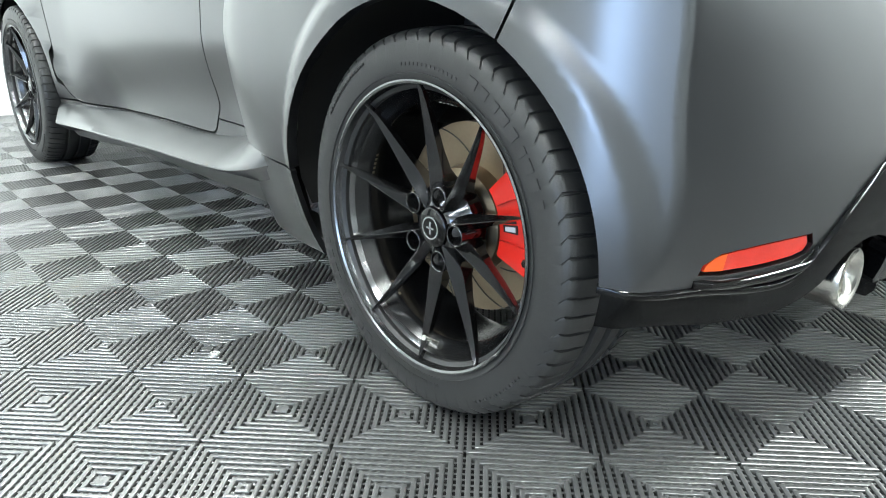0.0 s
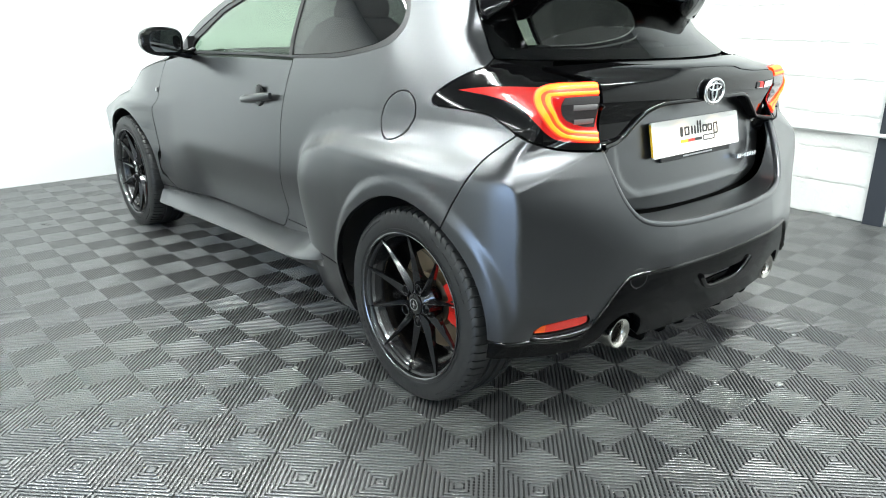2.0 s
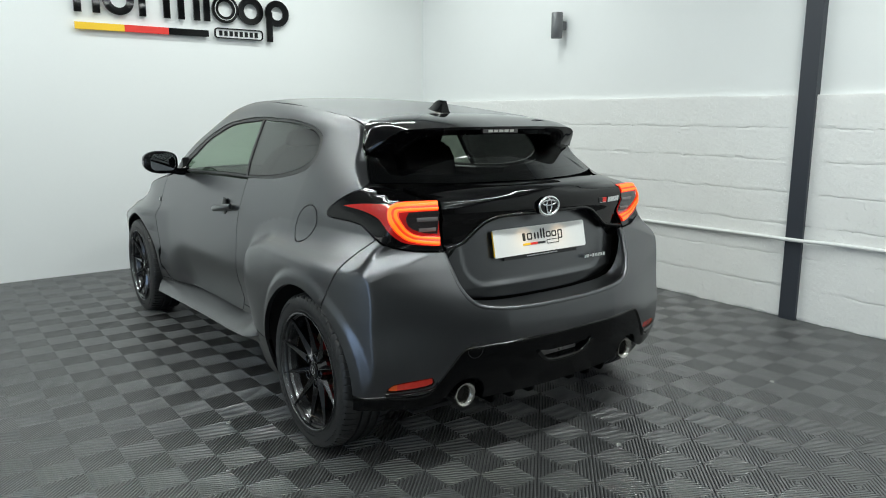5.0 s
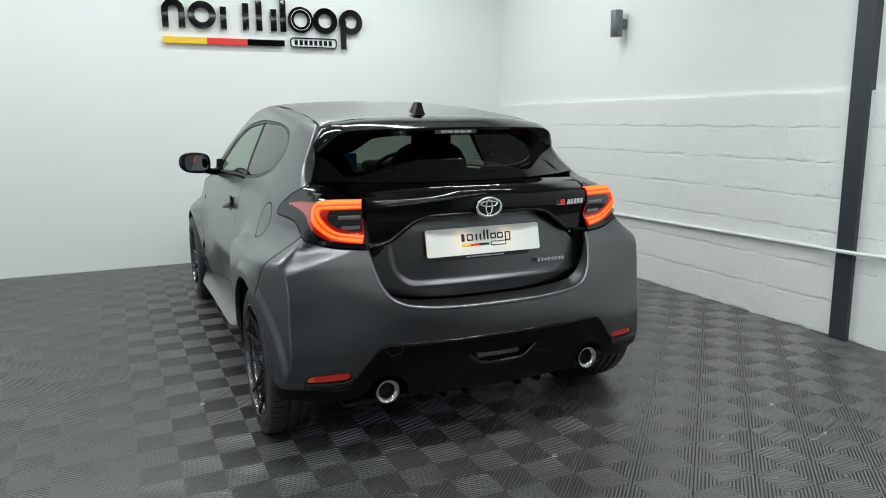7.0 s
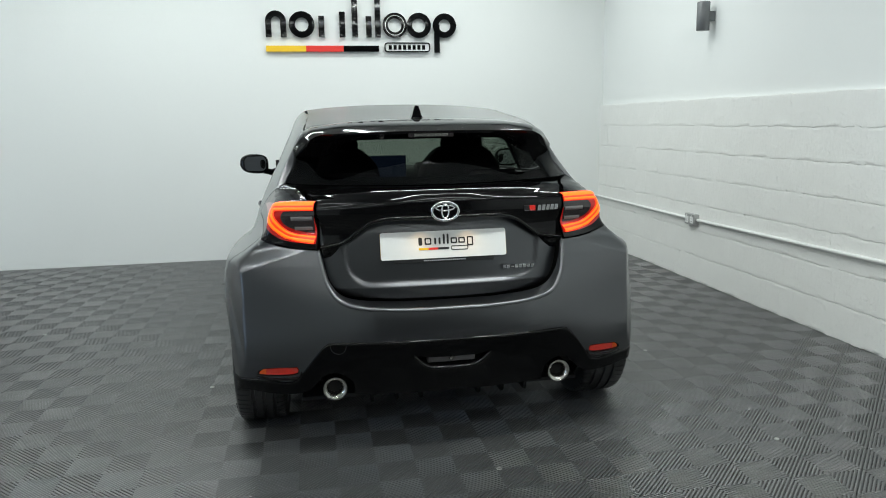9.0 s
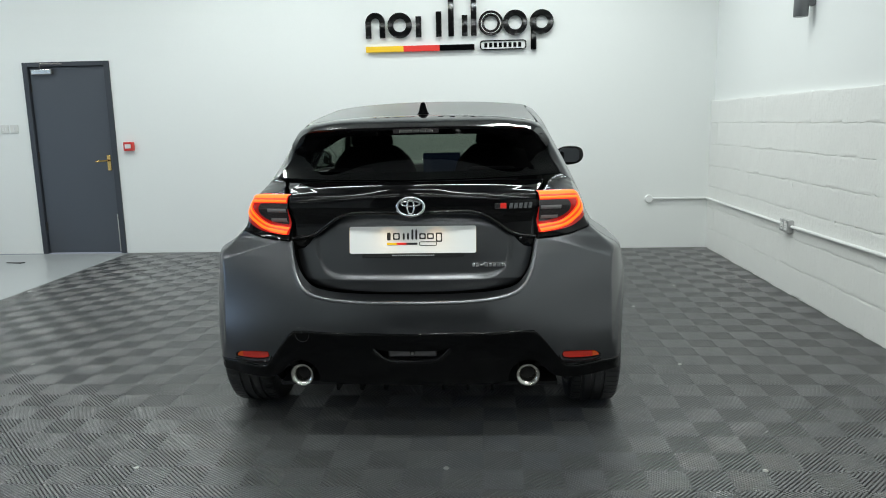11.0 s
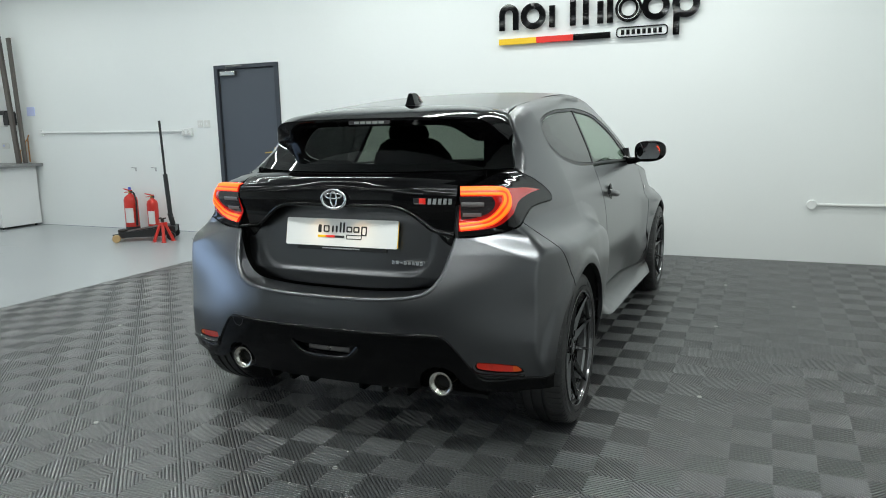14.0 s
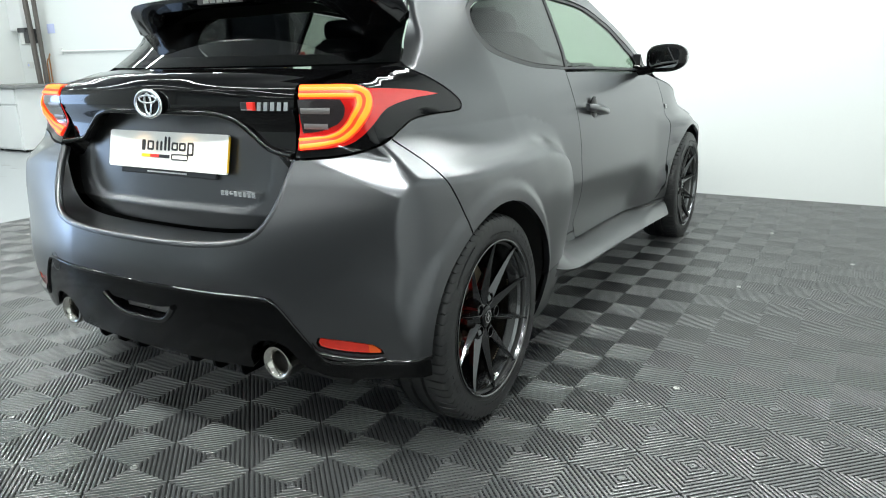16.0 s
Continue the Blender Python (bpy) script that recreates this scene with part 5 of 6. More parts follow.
def brake(x, y, turn, front):
    r = .178 if front else .165
    d = part("brake_disc", lathe([(.012, r), (.012, .095), (.040, .090), (.044, .070), (.044, .03), (-.016, .03), (-.016, r)], "x", 72, closed=True), DISC, car, "bare steel brake disc", smooth=40)
    for k in range(8):
        b = tube([(.0125, (.102 + .064 * j / 6) * math.cos(radians(45 * k + 5 * j)), (.102 + .064 * j / 6) * math.sin(radians(45 * k + 5 * j))) for j in range(7)], .0012, 6)
        part("disc_slot", b, IRON, d)
    a0 = 136 if turn > 0 else -20
    c = part("caliper", arc_bar(r - .066, r + .030, a0, a0 + 64, -.02, .046, 12), CALIPER, car, "red painted brake caliper")
    for q0, q1 in ((a0 + 2, a0 + 17), (a0 + 47, a0 + 62)):
        part("caliper_boss", arc_bar(r - .058, r + .020, q0, q1, .04, .054, 5), CALIPER, c)
    part("caliper_bridge", arc_bar(r + .012, r + .034, a0 + 16, a0 + 48, -.02, .052, 8), CALIPER, c)
    part("caliper_bolt", lathe([(.050, .0075), (.058, .0075), (.060, .005), (.060, .0003)], "x", 6, (0, (r + .002) * math.cos(radians(a0 + 10)), (r + .002) * math.sin(radians(a0 + 10)))), STEEL, c)
    part("caliper_bolt", lathe([(.050, .0075), (.058, .0075), (.060, .005), (.060, .0003)], "x", 6, (0, (r + .002) * math.cos(radians(a0 + 54)), (r + .002) * math.sin(radians(a0 + 54)))), STEEL, c)
    k0 = a0 + (28 if turn > 0 else 24)
    part("caliper_mark", arc_bar(r - .056, r - .026, k0, k0 + 6, .0455, .0475, 3), BAR_BLACK if turn < 0 else BAR_WHITE, c)
    part("caliper_mark", arc_bar(r - .052, r - .030, k0 + 1.2, k0 + 4.8, .0470, .0482, 3), BAR_WHITE if turn < 0 else BAR_BLACK, c)
    part("caliper_mark", arc_bar(r - .054, r - .028, k0 + 7, k0 + 12, .0455, .0475, 3), BAR_BLACK, c)
    m = pose(x, y, WHEEL_Z) if turn > 0 else pose(x, y, WHEEL_Z, 0, 0, 180)
    d.matrix_basis = m
    c.matrix_basis = m
    part("axle_hub", lathe([(-.30, .03), (-.05, .06), (0, .06), (.0, .0005)], "x", 24), IRON, d)


for turn in (1, -1):
    for y, xx, spin in ((0, .773, SPIN_REAR), (WHEEL_Y, .765, 10)):
        make_wheel(turn * xx, y, spin if turn < 0 else -spin, turn)
        brake(turn * (xx - .030), y, turn, y > 1)

# ---- the car: badges and plate ----
def ellipse(a, b, n=48, cx=0.0, cz=0.0):
    return [(cx + a * math.cos(2 * math.pi * k / n), cz + b * math.sin(2 * math.pi * k / n)) for k in range(n)]


def oval_tube(a, b, cz, r, d=-.468):
    return tube([(a * math.cos(t), d, cz + b * math.sin(t)) for t in np.linspace(0, 2 * math.pi, 49)[:-1]], r, 8, closed=True)


emblem = part("rear_emblem", oval_tube(.054, .0365, 0, .0058), CHROME, tailgate, "chrome oval emblem", smooth=60)
emblem.location = (0, 0, .972)
part("emblem_back", prism(ellipse(.053, .036), -.466, -.452), GLOSS, emblem)
part("emblem_mark", oval_tube(.014, .0285, 0, .0036), CHROME, emblem, smooth=60)
part("emblem_mark", oval_tube(.037, .0105, .013, .0036), CHROME, emblem, smooth=60)
plate = new("number_plate")
plate.location = (0, -.425, .832)
tagged(plate, "white plate with plain bars in a black holder")
plate.rotation_euler = (radians(-12), 0, 0)
plate.parent = car
part("plate_holder", box(-.21, .21, .004, .014, -.072, .045, .003), PLASTIC, plate)
part("plate_face", prism(rounded(.52, .111, .008), -.004, .004, "xz"), PLATE, plate)
part("plate_edge", box(-.2605, -.2585, -.0035, .0035, -.05, .05), PLATE_YELLOW, plate)
part("plate_edge", box(.2585, .2605, -.0035, .0035, -.05, .05), PLATE_YELLOW, plate)
for k, (x0, x1, z0, z1) in enumerate(((-.105, -.090, -.002, .030), (-.080, -.052, .000, .028), (-.040, -.032, .000, .028), (-.022, -.014, .0, .028), (-.004, .004, .0, .042), (.012, .020, .0, .042), (.028, .055, .002, .026), (.060, .088, .002, .026), (.096, .122, -.010, .028))):
    o = rounded(x1 - x0, z1 - z0, .005, 4, (x0 + x1) / 2, (z0 + z1) / 2)
    if x1 - x0 > .02:
        part("plate_bar", band(o, rounded(x1 - x0 - .011, z1 - z0 - .011, .003, 4, (x0 + x1) / 2, (z0 + z1) / 2), -.0055, -.003), BAR_BLACK, plate)
    else:
        part("plate_bar", prism(o, -.0055, -.003), BAR_BLACK, plate)
for x0, x1, m in ((-.105, -.065, BAR_YELLOW), (-.065, -.025, BAR_RED), (-.025, .020, BAR_BLACK)):
    part("plate_stripe", box(x0, x1, -.0055, -.003, -.021, -.012), m, plate)
part("plate_frame", band(rounded(.072, .018, .006, 4, .064, -.0165), rounded(.066, .012, .004, 4, .064, -.0165), -.0055, -.003), BAR_BLACK, plate)
for k in range(22):
    part("holder_bar", box(-.085 + k * .008, -.085 + k * .008 + .0055, .0025, .0045, -.066, -.0615), BAR_WHITE, plate)
badge = part("model_badge", box(.360, .384, -.440, -.415, .957, .979, .001), BAR_RED, tailgate, "red and black square badge")
part("badge_bar", box(.337, .360, -.4395, -.415, .957, .979, .001), BAR_BLACK, badge)
part("badge_bar", box(.341, .380, -.4405, -.4385, .958, .960, .0004), CHROME, badge)
for k in range(5):
    yb = -.430 + .022 * k / 5
    part("badge_bar", prism([(.394 + k * .0195, .957), (.408 + k * .0195, .957), (.411 + k * .0195, .979), (.398 + k * .0195, .979)], yb - .008, yb + .02), CHROME, badge)
script = part("grade_badge", box(.243, .255, -.452, -.43, .722, .737, .001), CHROME, tailgate, "chrome grade badge of plain bars")
for k in range(7):
    part("badge_bar", box(.259 + k * .0172, .272 + k * .0172, -.451, -.428, .722 + .004 * (k == 1), .737 - .005 * (k == 1), .001), CHROME, script)

for turn in (1, -1):
    bulb = bpy.data.lights.new("plate_light", "AREA")
    bulb.shape, bulb.size, bulb.size_y, bulb.energy, bulb.color = "RECTANGLE", .014, .008, .020, (1.0, .66, .32)
    bulb.spread = radians(110)
    ob = new("plate_light", bulb)
    ob.matrix_world = look((turn * .10, -.472, .908), (turn * .10, -.446, .80))

# ---- things in the room ----
column = thing("steel_column", "dark blue-grey painted steel column set in the wall", "column", (ROOM_X1 - .03, -.215, 0))
part("flange", box(-.006, .006, -.055, .055, 0, ROOM_H, .002), COLUMN, column)
part("web", box(.006, .1, -.05, .05, 0, ROOM_H), COLUMN, column)
# door in the back wall
door = tagged(part("door_1", box(DOOR_X0 + .06, DOOR_X1 - .06, ROOM_Y1 + .012, ROOM_Y1 + .056, .008, DOOR_Z - .05, .003), DOORPAINT), "closed slate-grey flush door", "door", "", "structure")
for a in ((DOOR_X0, DOOR_X0 + .055, 0, DOOR_Z), (DOOR_X1 - .055, DOOR_X1, 0, DOOR_Z), (DOOR_X0 + .055, DOOR_X1 - .055, DOOR_Z - .045, DOOR_Z)):
    part("door_frame", box(a[0], a[1], ROOM_Y1 - .018, ROOM_Y1 + .14, a[2], a[3], .003), COLUMN, door, "dark painted door frame")
part("door_stop", box(DOOR_X0 + .055, DOOR_X1 - .055, ROOM_Y1 + .06, ROOM_Y1 + .14, 0, DOOR_Z - .045), COLUMN, door)
part("handle_plate", box(DOOR_X1 - .125, DOOR_X1 - .085, ROOM_Y1 + .004, ROOM_Y1 + .012, .88, 1.04, .003), BRASS, door, "brass lever handle plate")
part("lever", tube([(DOOR_X1 - .105, ROOM_Y1 + .01, .985), (DOOR_X1 - .105, ROOM_Y1 - .035, .985), (DOOR_X1 - .13, ROOM_Y1 - .045, .985), (DOOR_X1 - .22, ROOM_Y1 - .045, .978)], .009, 10), BRASS, door, "brass lever", smooth=60)
part("closer_body", box(DOOR_X0 + .10, DOOR_X0 + .32, ROOM_Y1 - .035, ROOM_Y1 + .012, DOOR_Z - .125, DOOR_Z - .07, .008), STEEL, door, "silver door closer")
part("closer_arm", tube([(DOOR_X0 + .20, ROOM_Y1 - .03, DOOR_Z - .06), (DOOR_X0 + .22, ROOM_Y1 - .06, DOOR_Z - .02), (DOOR_X0 + .44, ROOM_Y1 - .03, DOOR_Z - .02)], .007, 8), STEEL, door)
for z in (.25, 1.0, 1.7):
    part("hinge", tube([(DOOR_X0 + .06, ROOM_Y1 + .006, z), (DOOR_X0 + .06, ROOM_Y1 + .006, z + .09)], .007, 8), IRON, door)
part("edge_strip", box(DOOR_X1 - .078, DOOR_X1 - .066, ROOM_Y1 + .006, ROOM_Y1 + .013, .02, .42, .001), STEEL, door, "bright edge strip")

# switches, call point, conduits
def wall_plate(name, label, cat, x, z, w, h, mat, bits=()):
    t = thing(name, label, cat, (x, ROOM_Y1, z))
    part("plate", box(-w / 2, w / 2, -.012, 0, -h / 2, h / 2, .004), mat, t)
    for bx, bz, bw, bh, m in bits:
        part("rocker", box(bx - bw / 2, bx + bw / 2, -.018, -.011, bz - bh / 2, bz + bh / 2, .002), m, t)
    return t


wall_plate("light_switch", "white plastic light switch on the wall", "light switch", -4.73, 1.33, .086, .086, LABEL, ((-.015, 0, .014, .03, CONDUIT), (.015, 0, .014, .03, CONDUIT)))
wall_plate("light_switch", "white plastic light switch on the wall", "light switch", -4.625, 1.33, .086, .086, LABEL, ((0, 0, .014, .03, CONDUIT),))
call = thing("call_point", "red fire alarm call point with white panel", "fire alarm", (-3.40, ROOM_Y1, 1.128))
part("case", box(-.05, .05, -.05, 0, -.045, .045, .006), RED, call)
part("panel", box(-.032, .032, -.054, -.049, -.02, .022, .002), LABEL, call, "white break-glass panel")
def conduit(name, label, path, r=.0125):
    return tagged(part(name, tube(path, r, 12), CONDUIT, smooth=60), label, "conduit")


conduit("conduit", "white conduit along the back wall", [(1.95, ROOM_Y1 - .016, .505), (ROOM_X1 - .02, ROOM_Y1 - .016, .505)])
conduit("conduit", "white conduit along the blockwork", [(ROOM_X1 - .018, ROOM_Y1 - .03, .505), (ROOM_X1 - .018, 2.14, .507)])
conduit("conduit", "white conduit along the blockwork and past the column", [(ROOM_X1 - .018, 1.97, .507), (ROOM_X1 - .018, 0, .53), (ROOM_X1 - .05, -.15, .535), (ROOM_X1 - .05, -.28, .537), (ROOM_X1 - .018, -.5, .54), (ROOM_X1 - .018, -4, .56)])
conduit("conduit", "white trunking at socket height", [(-7.52, ROOM_Y1 - .014, 1.265), (-5.0, ROOM_Y1 - .014, 1.25)], .014)
tagged(part("junction_box", lathe([(ROOM_Y1, .040), (ROOM_Y1 - .03, .040), (ROOM_Y1 - .036, .036), (ROOM_Y1 - .036, .0005)], "y", 32, (1.945, 0, .505)), CONDUIT, smooth=40), "round white conduit end box", "junction box")
def socket(m, label, mat):
    t = thing("wall_socket", label, "socket")
    part("box", box(-.075, .075, -.045, 0, -.045, .045, .006), mat, t)
    for sx in (-.036, .036):
        part("outlet", box(sx - .024, sx + .024, -.048, -.044, -.03, .022, .002), CONDUIT if mat is METALBOX else LABEL, t)
        part("switch", box(sx - .006, sx + .006, -.052, -.047, .024, .038, .001), CONDUIT, t)
        for hx, hz in ((0, .006), (-.009, -.012), (.009, -.012)):
            part("pin_hole", box(sx + hx - .003, sx + hx + .003, -.0485, -.0475, hz - .002, hz + .002), DARK, t)
    t.matrix_basis = m
    return t


socket(pose(ROOM_X1 - .0, 2.055, .507, 0, 0, -90), "grey metal-clad double socket", METALBOX)
socket(pose(-4.93, ROOM_Y1, 1.235), "white double socket below the trunking", CONDUIT)
wl = thing("wall_light", "grey cylindrical up-and-down wall light, off", "wall light", (ROOM_X1 + .03, 1.96, 1.97))
part("body", lathe([(0, .045), (.004, .048), (.206, .048), (.21, .045), (.21, .03), (.19, .03)], "z", 32, (-.085, 0, 0)), LAMPGREY, wl, smooth=40)
part("bracket", box(-.05, 0, -.03, .03, .07, .14, .004), LAMPGREY, wl)

# the wall sign: plain shapes
SX, SZ = -.872, 2.14
sign = thing("wall_sign", "black wall sign of rounded shapes above a striped colour bar", "sign", (0, ROOM_Y1 - .012, 0))
D0, D1 = -.03, -.008


def sx(u):
    return SX + (u - 330) / 1013 * 1.838


def arch_shape(x0, x1, z0, z1, w):
    r = (x1 - x0) / 2
    c, zc = (x0 + x1) / 2, z1 - (x1 - x0) / 2
    out = [(x1, z0)] + circle(c, zc, r, 20, 0, 180) + [(x0, z0), (x0 + w, z0)] + circle(c, zc, r - w, 20, 180, 0) + [(x1 - w, z0)]
    return prism(out, D0, D1)


STROKE = .055
part("arch", arch_shape(sx(330), sx(437), SZ, SZ + .245, STROKE), GLOSS, sign)
part("ring", band(circle((sx(450) + sx(585)) / 2, SZ + .118, .122), circle((sx(450) + sx(585)) / 2, SZ + .118, .064), D0, D1), GLOSS, sign)
part("post", box(sx(605), sx(605) + STROKE, D0, D1, SZ, SZ + .20, .002), GLOSS, sign)
part("post", box(sx(715), sx(715) + STROKE, D0, D1, SZ, SZ + .24, .002), GLOSS, sign)
part("tall_post", box(sx(782), sx(782) + STROKE, D0, D1, SZ, SZ + .37, .002), GLOSS, sign)
part("post", box(sx(856), sx(856) + STROKE, D0, D1, SZ, SZ + .20, .002), GLOSS, sign)
part("tall_post", box(sx(905), sx(905) + STROKE, D0, D1, SZ, SZ + .40, .002), GLOSS, sign)
cl, cr = sx(1012), sx(1143)
part("loop", band(circle(cl, SZ + .115, .120), circle(cl, SZ + .115, .066), D0, D1), GLOSS, sign)
part("loop", band(circle(cr, SZ + .115, .120), circle(cr, SZ + .115, .066), D0 - .002, D1), GLOSS, sign)
part("loop_line", band(circle(cl, SZ + .115, .095), circle(cl, SZ + .115, .091), D0 - .003, D0 + .002), CONDUIT, sign)
part("ring", band(circle(sx(1285), SZ + .115, .117), circle(sx(1285), SZ + .115, .060), D0, D1), GLOSS, sign)
part("post", box(sx(1227), sx(1227) + STROKE, D0 - .002, D1, SZ - .145, SZ + .125, .002), GLOSS, sign)
for u0, u1, m in ((330, 537, BAR_YELLOW), (537, 735, BAR_RED), (735, 925, GLOSS)):
    part("stripe", box(sx(u0) - .004, sx(u1) - .004, D0, D1, 2.006, 2.062, .001), m, sign)
fx, fz = (sx(953) + sx(1203)) / 2, 2.047
part("frame_band", band(rounded(.455, .092, .03, 6, fx, fz), rounded(.435, .072, .022, 6, fx, fz), D0, D1), GLOSS, sign)
part("frame_back", prism(rounded(.437, .074, .022, 6, fx, fz), D0 + .012, D1), CONDUIT, sign)
for k in range(8):
    bx = fx - .185 + k * .0475
    part("small_bar", box(bx, bx + .030, D0 + .004, D0 + .014, fz - .022, fz + .022, .002), GLOSS, sign)

# fire extinguishers, hooks, jack and stand
def extinguisher(x, y, h, r, label, hose):
    t = thing("fire_extinguisher", label, "fire extinguisher", (x, y, -.006), "fire extinguishers")
    part("cylinder", lathe([(0, r * .9), (.012, r), (h * .72, r), (h * .79, r * .86), (h * .84, r * .45), (h * .86, .022), (h * .88, .022)], "z", 36), RED, t, smooth=40)
    part("base_ring", lathe([(0, r * 1.02), (.07, r * 1.02), (.07, r * .99), (0, r * .99)], "z", 36, closed=True), JACKBLACK, t)
    part("valve", lathe([(h * .87, .02), (h * .93, .02), (h * .94, .012), (h * .95, .012)], "z", 16), BRASS, t)
    part("lever", prism([(-.01, h * .93), (-.10, h * .97), (-.105, h * .985), (.0, h * .955), (.03, h * .955), (.03, h * .93)], -.012, .012), RED, t)
    part("lever", prism([(-.01, h * .92), (-.09, h * .90), (-.09, h * .885), (.02, h * .90)], -.010, .010), RED, t)
    part("label_panel", arc_label(r + .001, h * .22, h * .55), LABEL, t, "white printed label")
    if hose:
        part("tag", box(.005, .035, -.03, -.012, h * .96, h * 1.02, .004), TAG_BLUE, t, "blue plastic tag")
    if hose:
        part("hose", tube([(.02, 0, h * .92), (.09, -.02, h * .88), (r + .03, -.02, h * .7), (r + .02, -.02, h * .4), (r + .012, -.02, h * .15)], [.011, .011, .011, .011, .015], 10), JACKBLACK, t, smooth=60)
    else:
        part("nozzle", tube([(.02, 0, h * .92), (.05, -.02, h * .90)], [.01, .013], 10), JACKBLACK, t)
    return t


def arc_label(r, z0, z1):
    bm = bmesh.new()
    rows = []
    for k in range(9):
        a = radians(-100 + 70 * k / 8)
        rows.append([bm.verts.new((rr * math.cos(a), rr * math.sin(a), z)) for rr, z in ((r, z0), (r + .0015, z0), (r + .0015, z1), (r, z1))])
    for a, b in zip(rows, rows[1:]):
        for k in range(4):
            bm.faces.new((a[k], b[k], b[(k + 1) % 4], a[(k + 1) % 4]))
    bm.faces.new(rows[0])
    bm.faces.new(rows[-1])
    return bm


extinguisher(-5.80, 3.86, .56, .085, "red water fire extinguisher with black hose on the floor", True)
extinguisher(-5.46, 3.88, .50, .068, "smaller red fire extinguisher on the floor", False)
for hx in (-5.86, -5.52):
    t = thing("wall_hook", "small steel hook on the wall", "hook", (hx, ROOM_Y1, .79), "wall hooks")
    part("strap", box(-.012, .012, -.004, 0, -.04, .01, .001), METALBOX, t)
    part("prong", tube([(0, 0, 0), (-.02, -.02, .01), (-.05, -.03, .012)], .006, 8), METALBOX, t)
jack = thing("trolley_jack", "black low-profile trolley jack with long upright handle", "trolley jack", (-5.08, 3.40, -.006))
jack.rotation_euler = (0, 0, radians(35))
for sy in (-.13, .13):
    part("side_plate", prism([(-.33, .05), (-.36, .09), (-.1, .12), (.25, .16), (.34, .15), (.34, .06), (.1, .045)], sy - .006, sy + .006), JACKBLACK, jack)
part("cover", prism([(-.3, .10), (.22, .17), (.33, .15), (.33, .09), (-.3, .06)], -.10, .10), JACKBLACK, jack)
part("saddle", lathe([(.09, .05), (.125, .055), (.13, .04), (.125, .03)], "z", 20, (-.27, 0, 0)), IRON, jack)
for wx, wr in ((-.31, .045), (.29, .05)):
    for sy in (-.16, .16):
        part("castor", lathe([(-.02, wr * .9), (-.014, wr), (.014, wr), (.02, wr * .9)], "y", 24, (wx, sy, wr)), NYLON if wx < 0 else JACKBLACK, jack, smooth=40)
part("handle_socket", tube([(.30, 0, .14), (.27, 0, .30)], .03, 12), JACKBLACK, jack)
part("handle_sleeve", tube([(.275, 0, .28), (.255, 0, .76)], .026, 12), PLASTIC, jack, "padded handle sleeve")
part("handle_bar", tube([(.257, 0, .72), (.24, 0, 1.38)], .014, 12), JACKBLACK, jack)
stand = thing("axle_stand", "red steel axle stand", "axle stand", (-4.76, 3.33, -.006))
stand.scale = (.74, .74, .74)
for a in range(4):
    ca, sa = math.cos(radians(45 + 90 * a)), math.sin(radians(45 + 90 * a))
    part("leg", tube([(.035 * ca, .035 * sa, .28), (.14 * ca, .14 * sa, .01)], [.022, .026], 6), RED, stand)
    part("foot", box(.14 * ca - .03, .14 * ca + .03, .14 * sa - .03, .14 * sa + .03, 0, .008, .002), RED, stand)
part("post", box(-.018, .018, -.018, .018, .10, .36, .003), IRON, stand)
part("collar", box(-.05, .05, -.05, .05, .25, .30, .006), RED, stand)
part("saddle", prism([(-.05, .375), (-.05, .355), (.05, .355), (.05, .375), (.02, .362), (-.02, .362)], -.03, .03), IRON, stand)
offcut = tagged(part("floor_scrap", prism([(-4.55, 3.55), (-4.38, 3.52), (-4.36, 3.56)], -.006, .002, "xy"), PLASTIC), "small dark offcut lying on the floor", "scrap")

# rubbed marks on the painted concrete
for k, (mx, my, ln, wd, ang) in enumerate(((-6.3, 2.55, .30, .012, 8), (-6.75, 2.65, .22, .02, -5), (-5.9, 2.15, .18, .01, 25))):
    ring = [(mx + ln * math.cos(radians(a)) * (1 + .25 * math.sin(3 * a)) / 2, my + wd * math.sin(radians(a)) * (1 + .4 * math.cos(5 * a + k))) for a in range(0, 360, 15)]
    tagged(part("floor_scuff", prism(ring, -.0068, -.0052, "xy"), METALBOX), "thin grey scuff on the painted concrete floor", "scuff", "floor scuffs")

# kitchen corner
cab = thing("floor_cabinet", "white appliance-like cabinet with drawer front", "cabinet", (-8.06, 3.72, -.006))
part("body", box(-.36, .36, -.28, .30, .03, .82, .006), CABINET, cab)
part("drawer_front", box(-.355, .355, -.30, -.281, .62, .81, .006), CABINET, cab)
part("door_front", box(-.355, .355, -.30, -.281, .05, .60, .006), CABINET, cab)
part("pull", box(-.30, .0, -.31, -.299, .60, .615, .003), PLASTIC, cab)
for fxx in (-.3, .3):
    for fy in (-.22, .25):
        part("foot", lathe([(0, .02), (.035, .016)], "z", 12, (fxx, fy, 0)), PLASTIC, cab)
tagged(part("worktop", box(ROOM_X0, -7.585, 3.38, ROOM_Y1, .818, .858, .004), WORKTOP), "grey laminate worktop over the cabinet", "worktop")
poles = thing("leaning_profiles", "bundle of tall brown aluminium profiles leaning in the corner", "profiles", (-7.84, 3.86, .858))
for k, (dx, w, lean) in enumerate(((.03, .07, -.17), (.10, .05, -.10))):
    bm = box(dx - w / 2, dx + w / 2, -.02 + .045 * k, .02 + .045 * k, 0, 1.72 - .04 * k, .004)
    for v in bm.verts:
        v.co.x += lean * v.co.z / 1.7
        v.co.y += .02 * v.co.z
    part("profile", bm, BROWN, poles)
fix = thing("water_filter", "black water filter unit fixed in the corner", "filter", (-8.08, 3.92, 1.52))
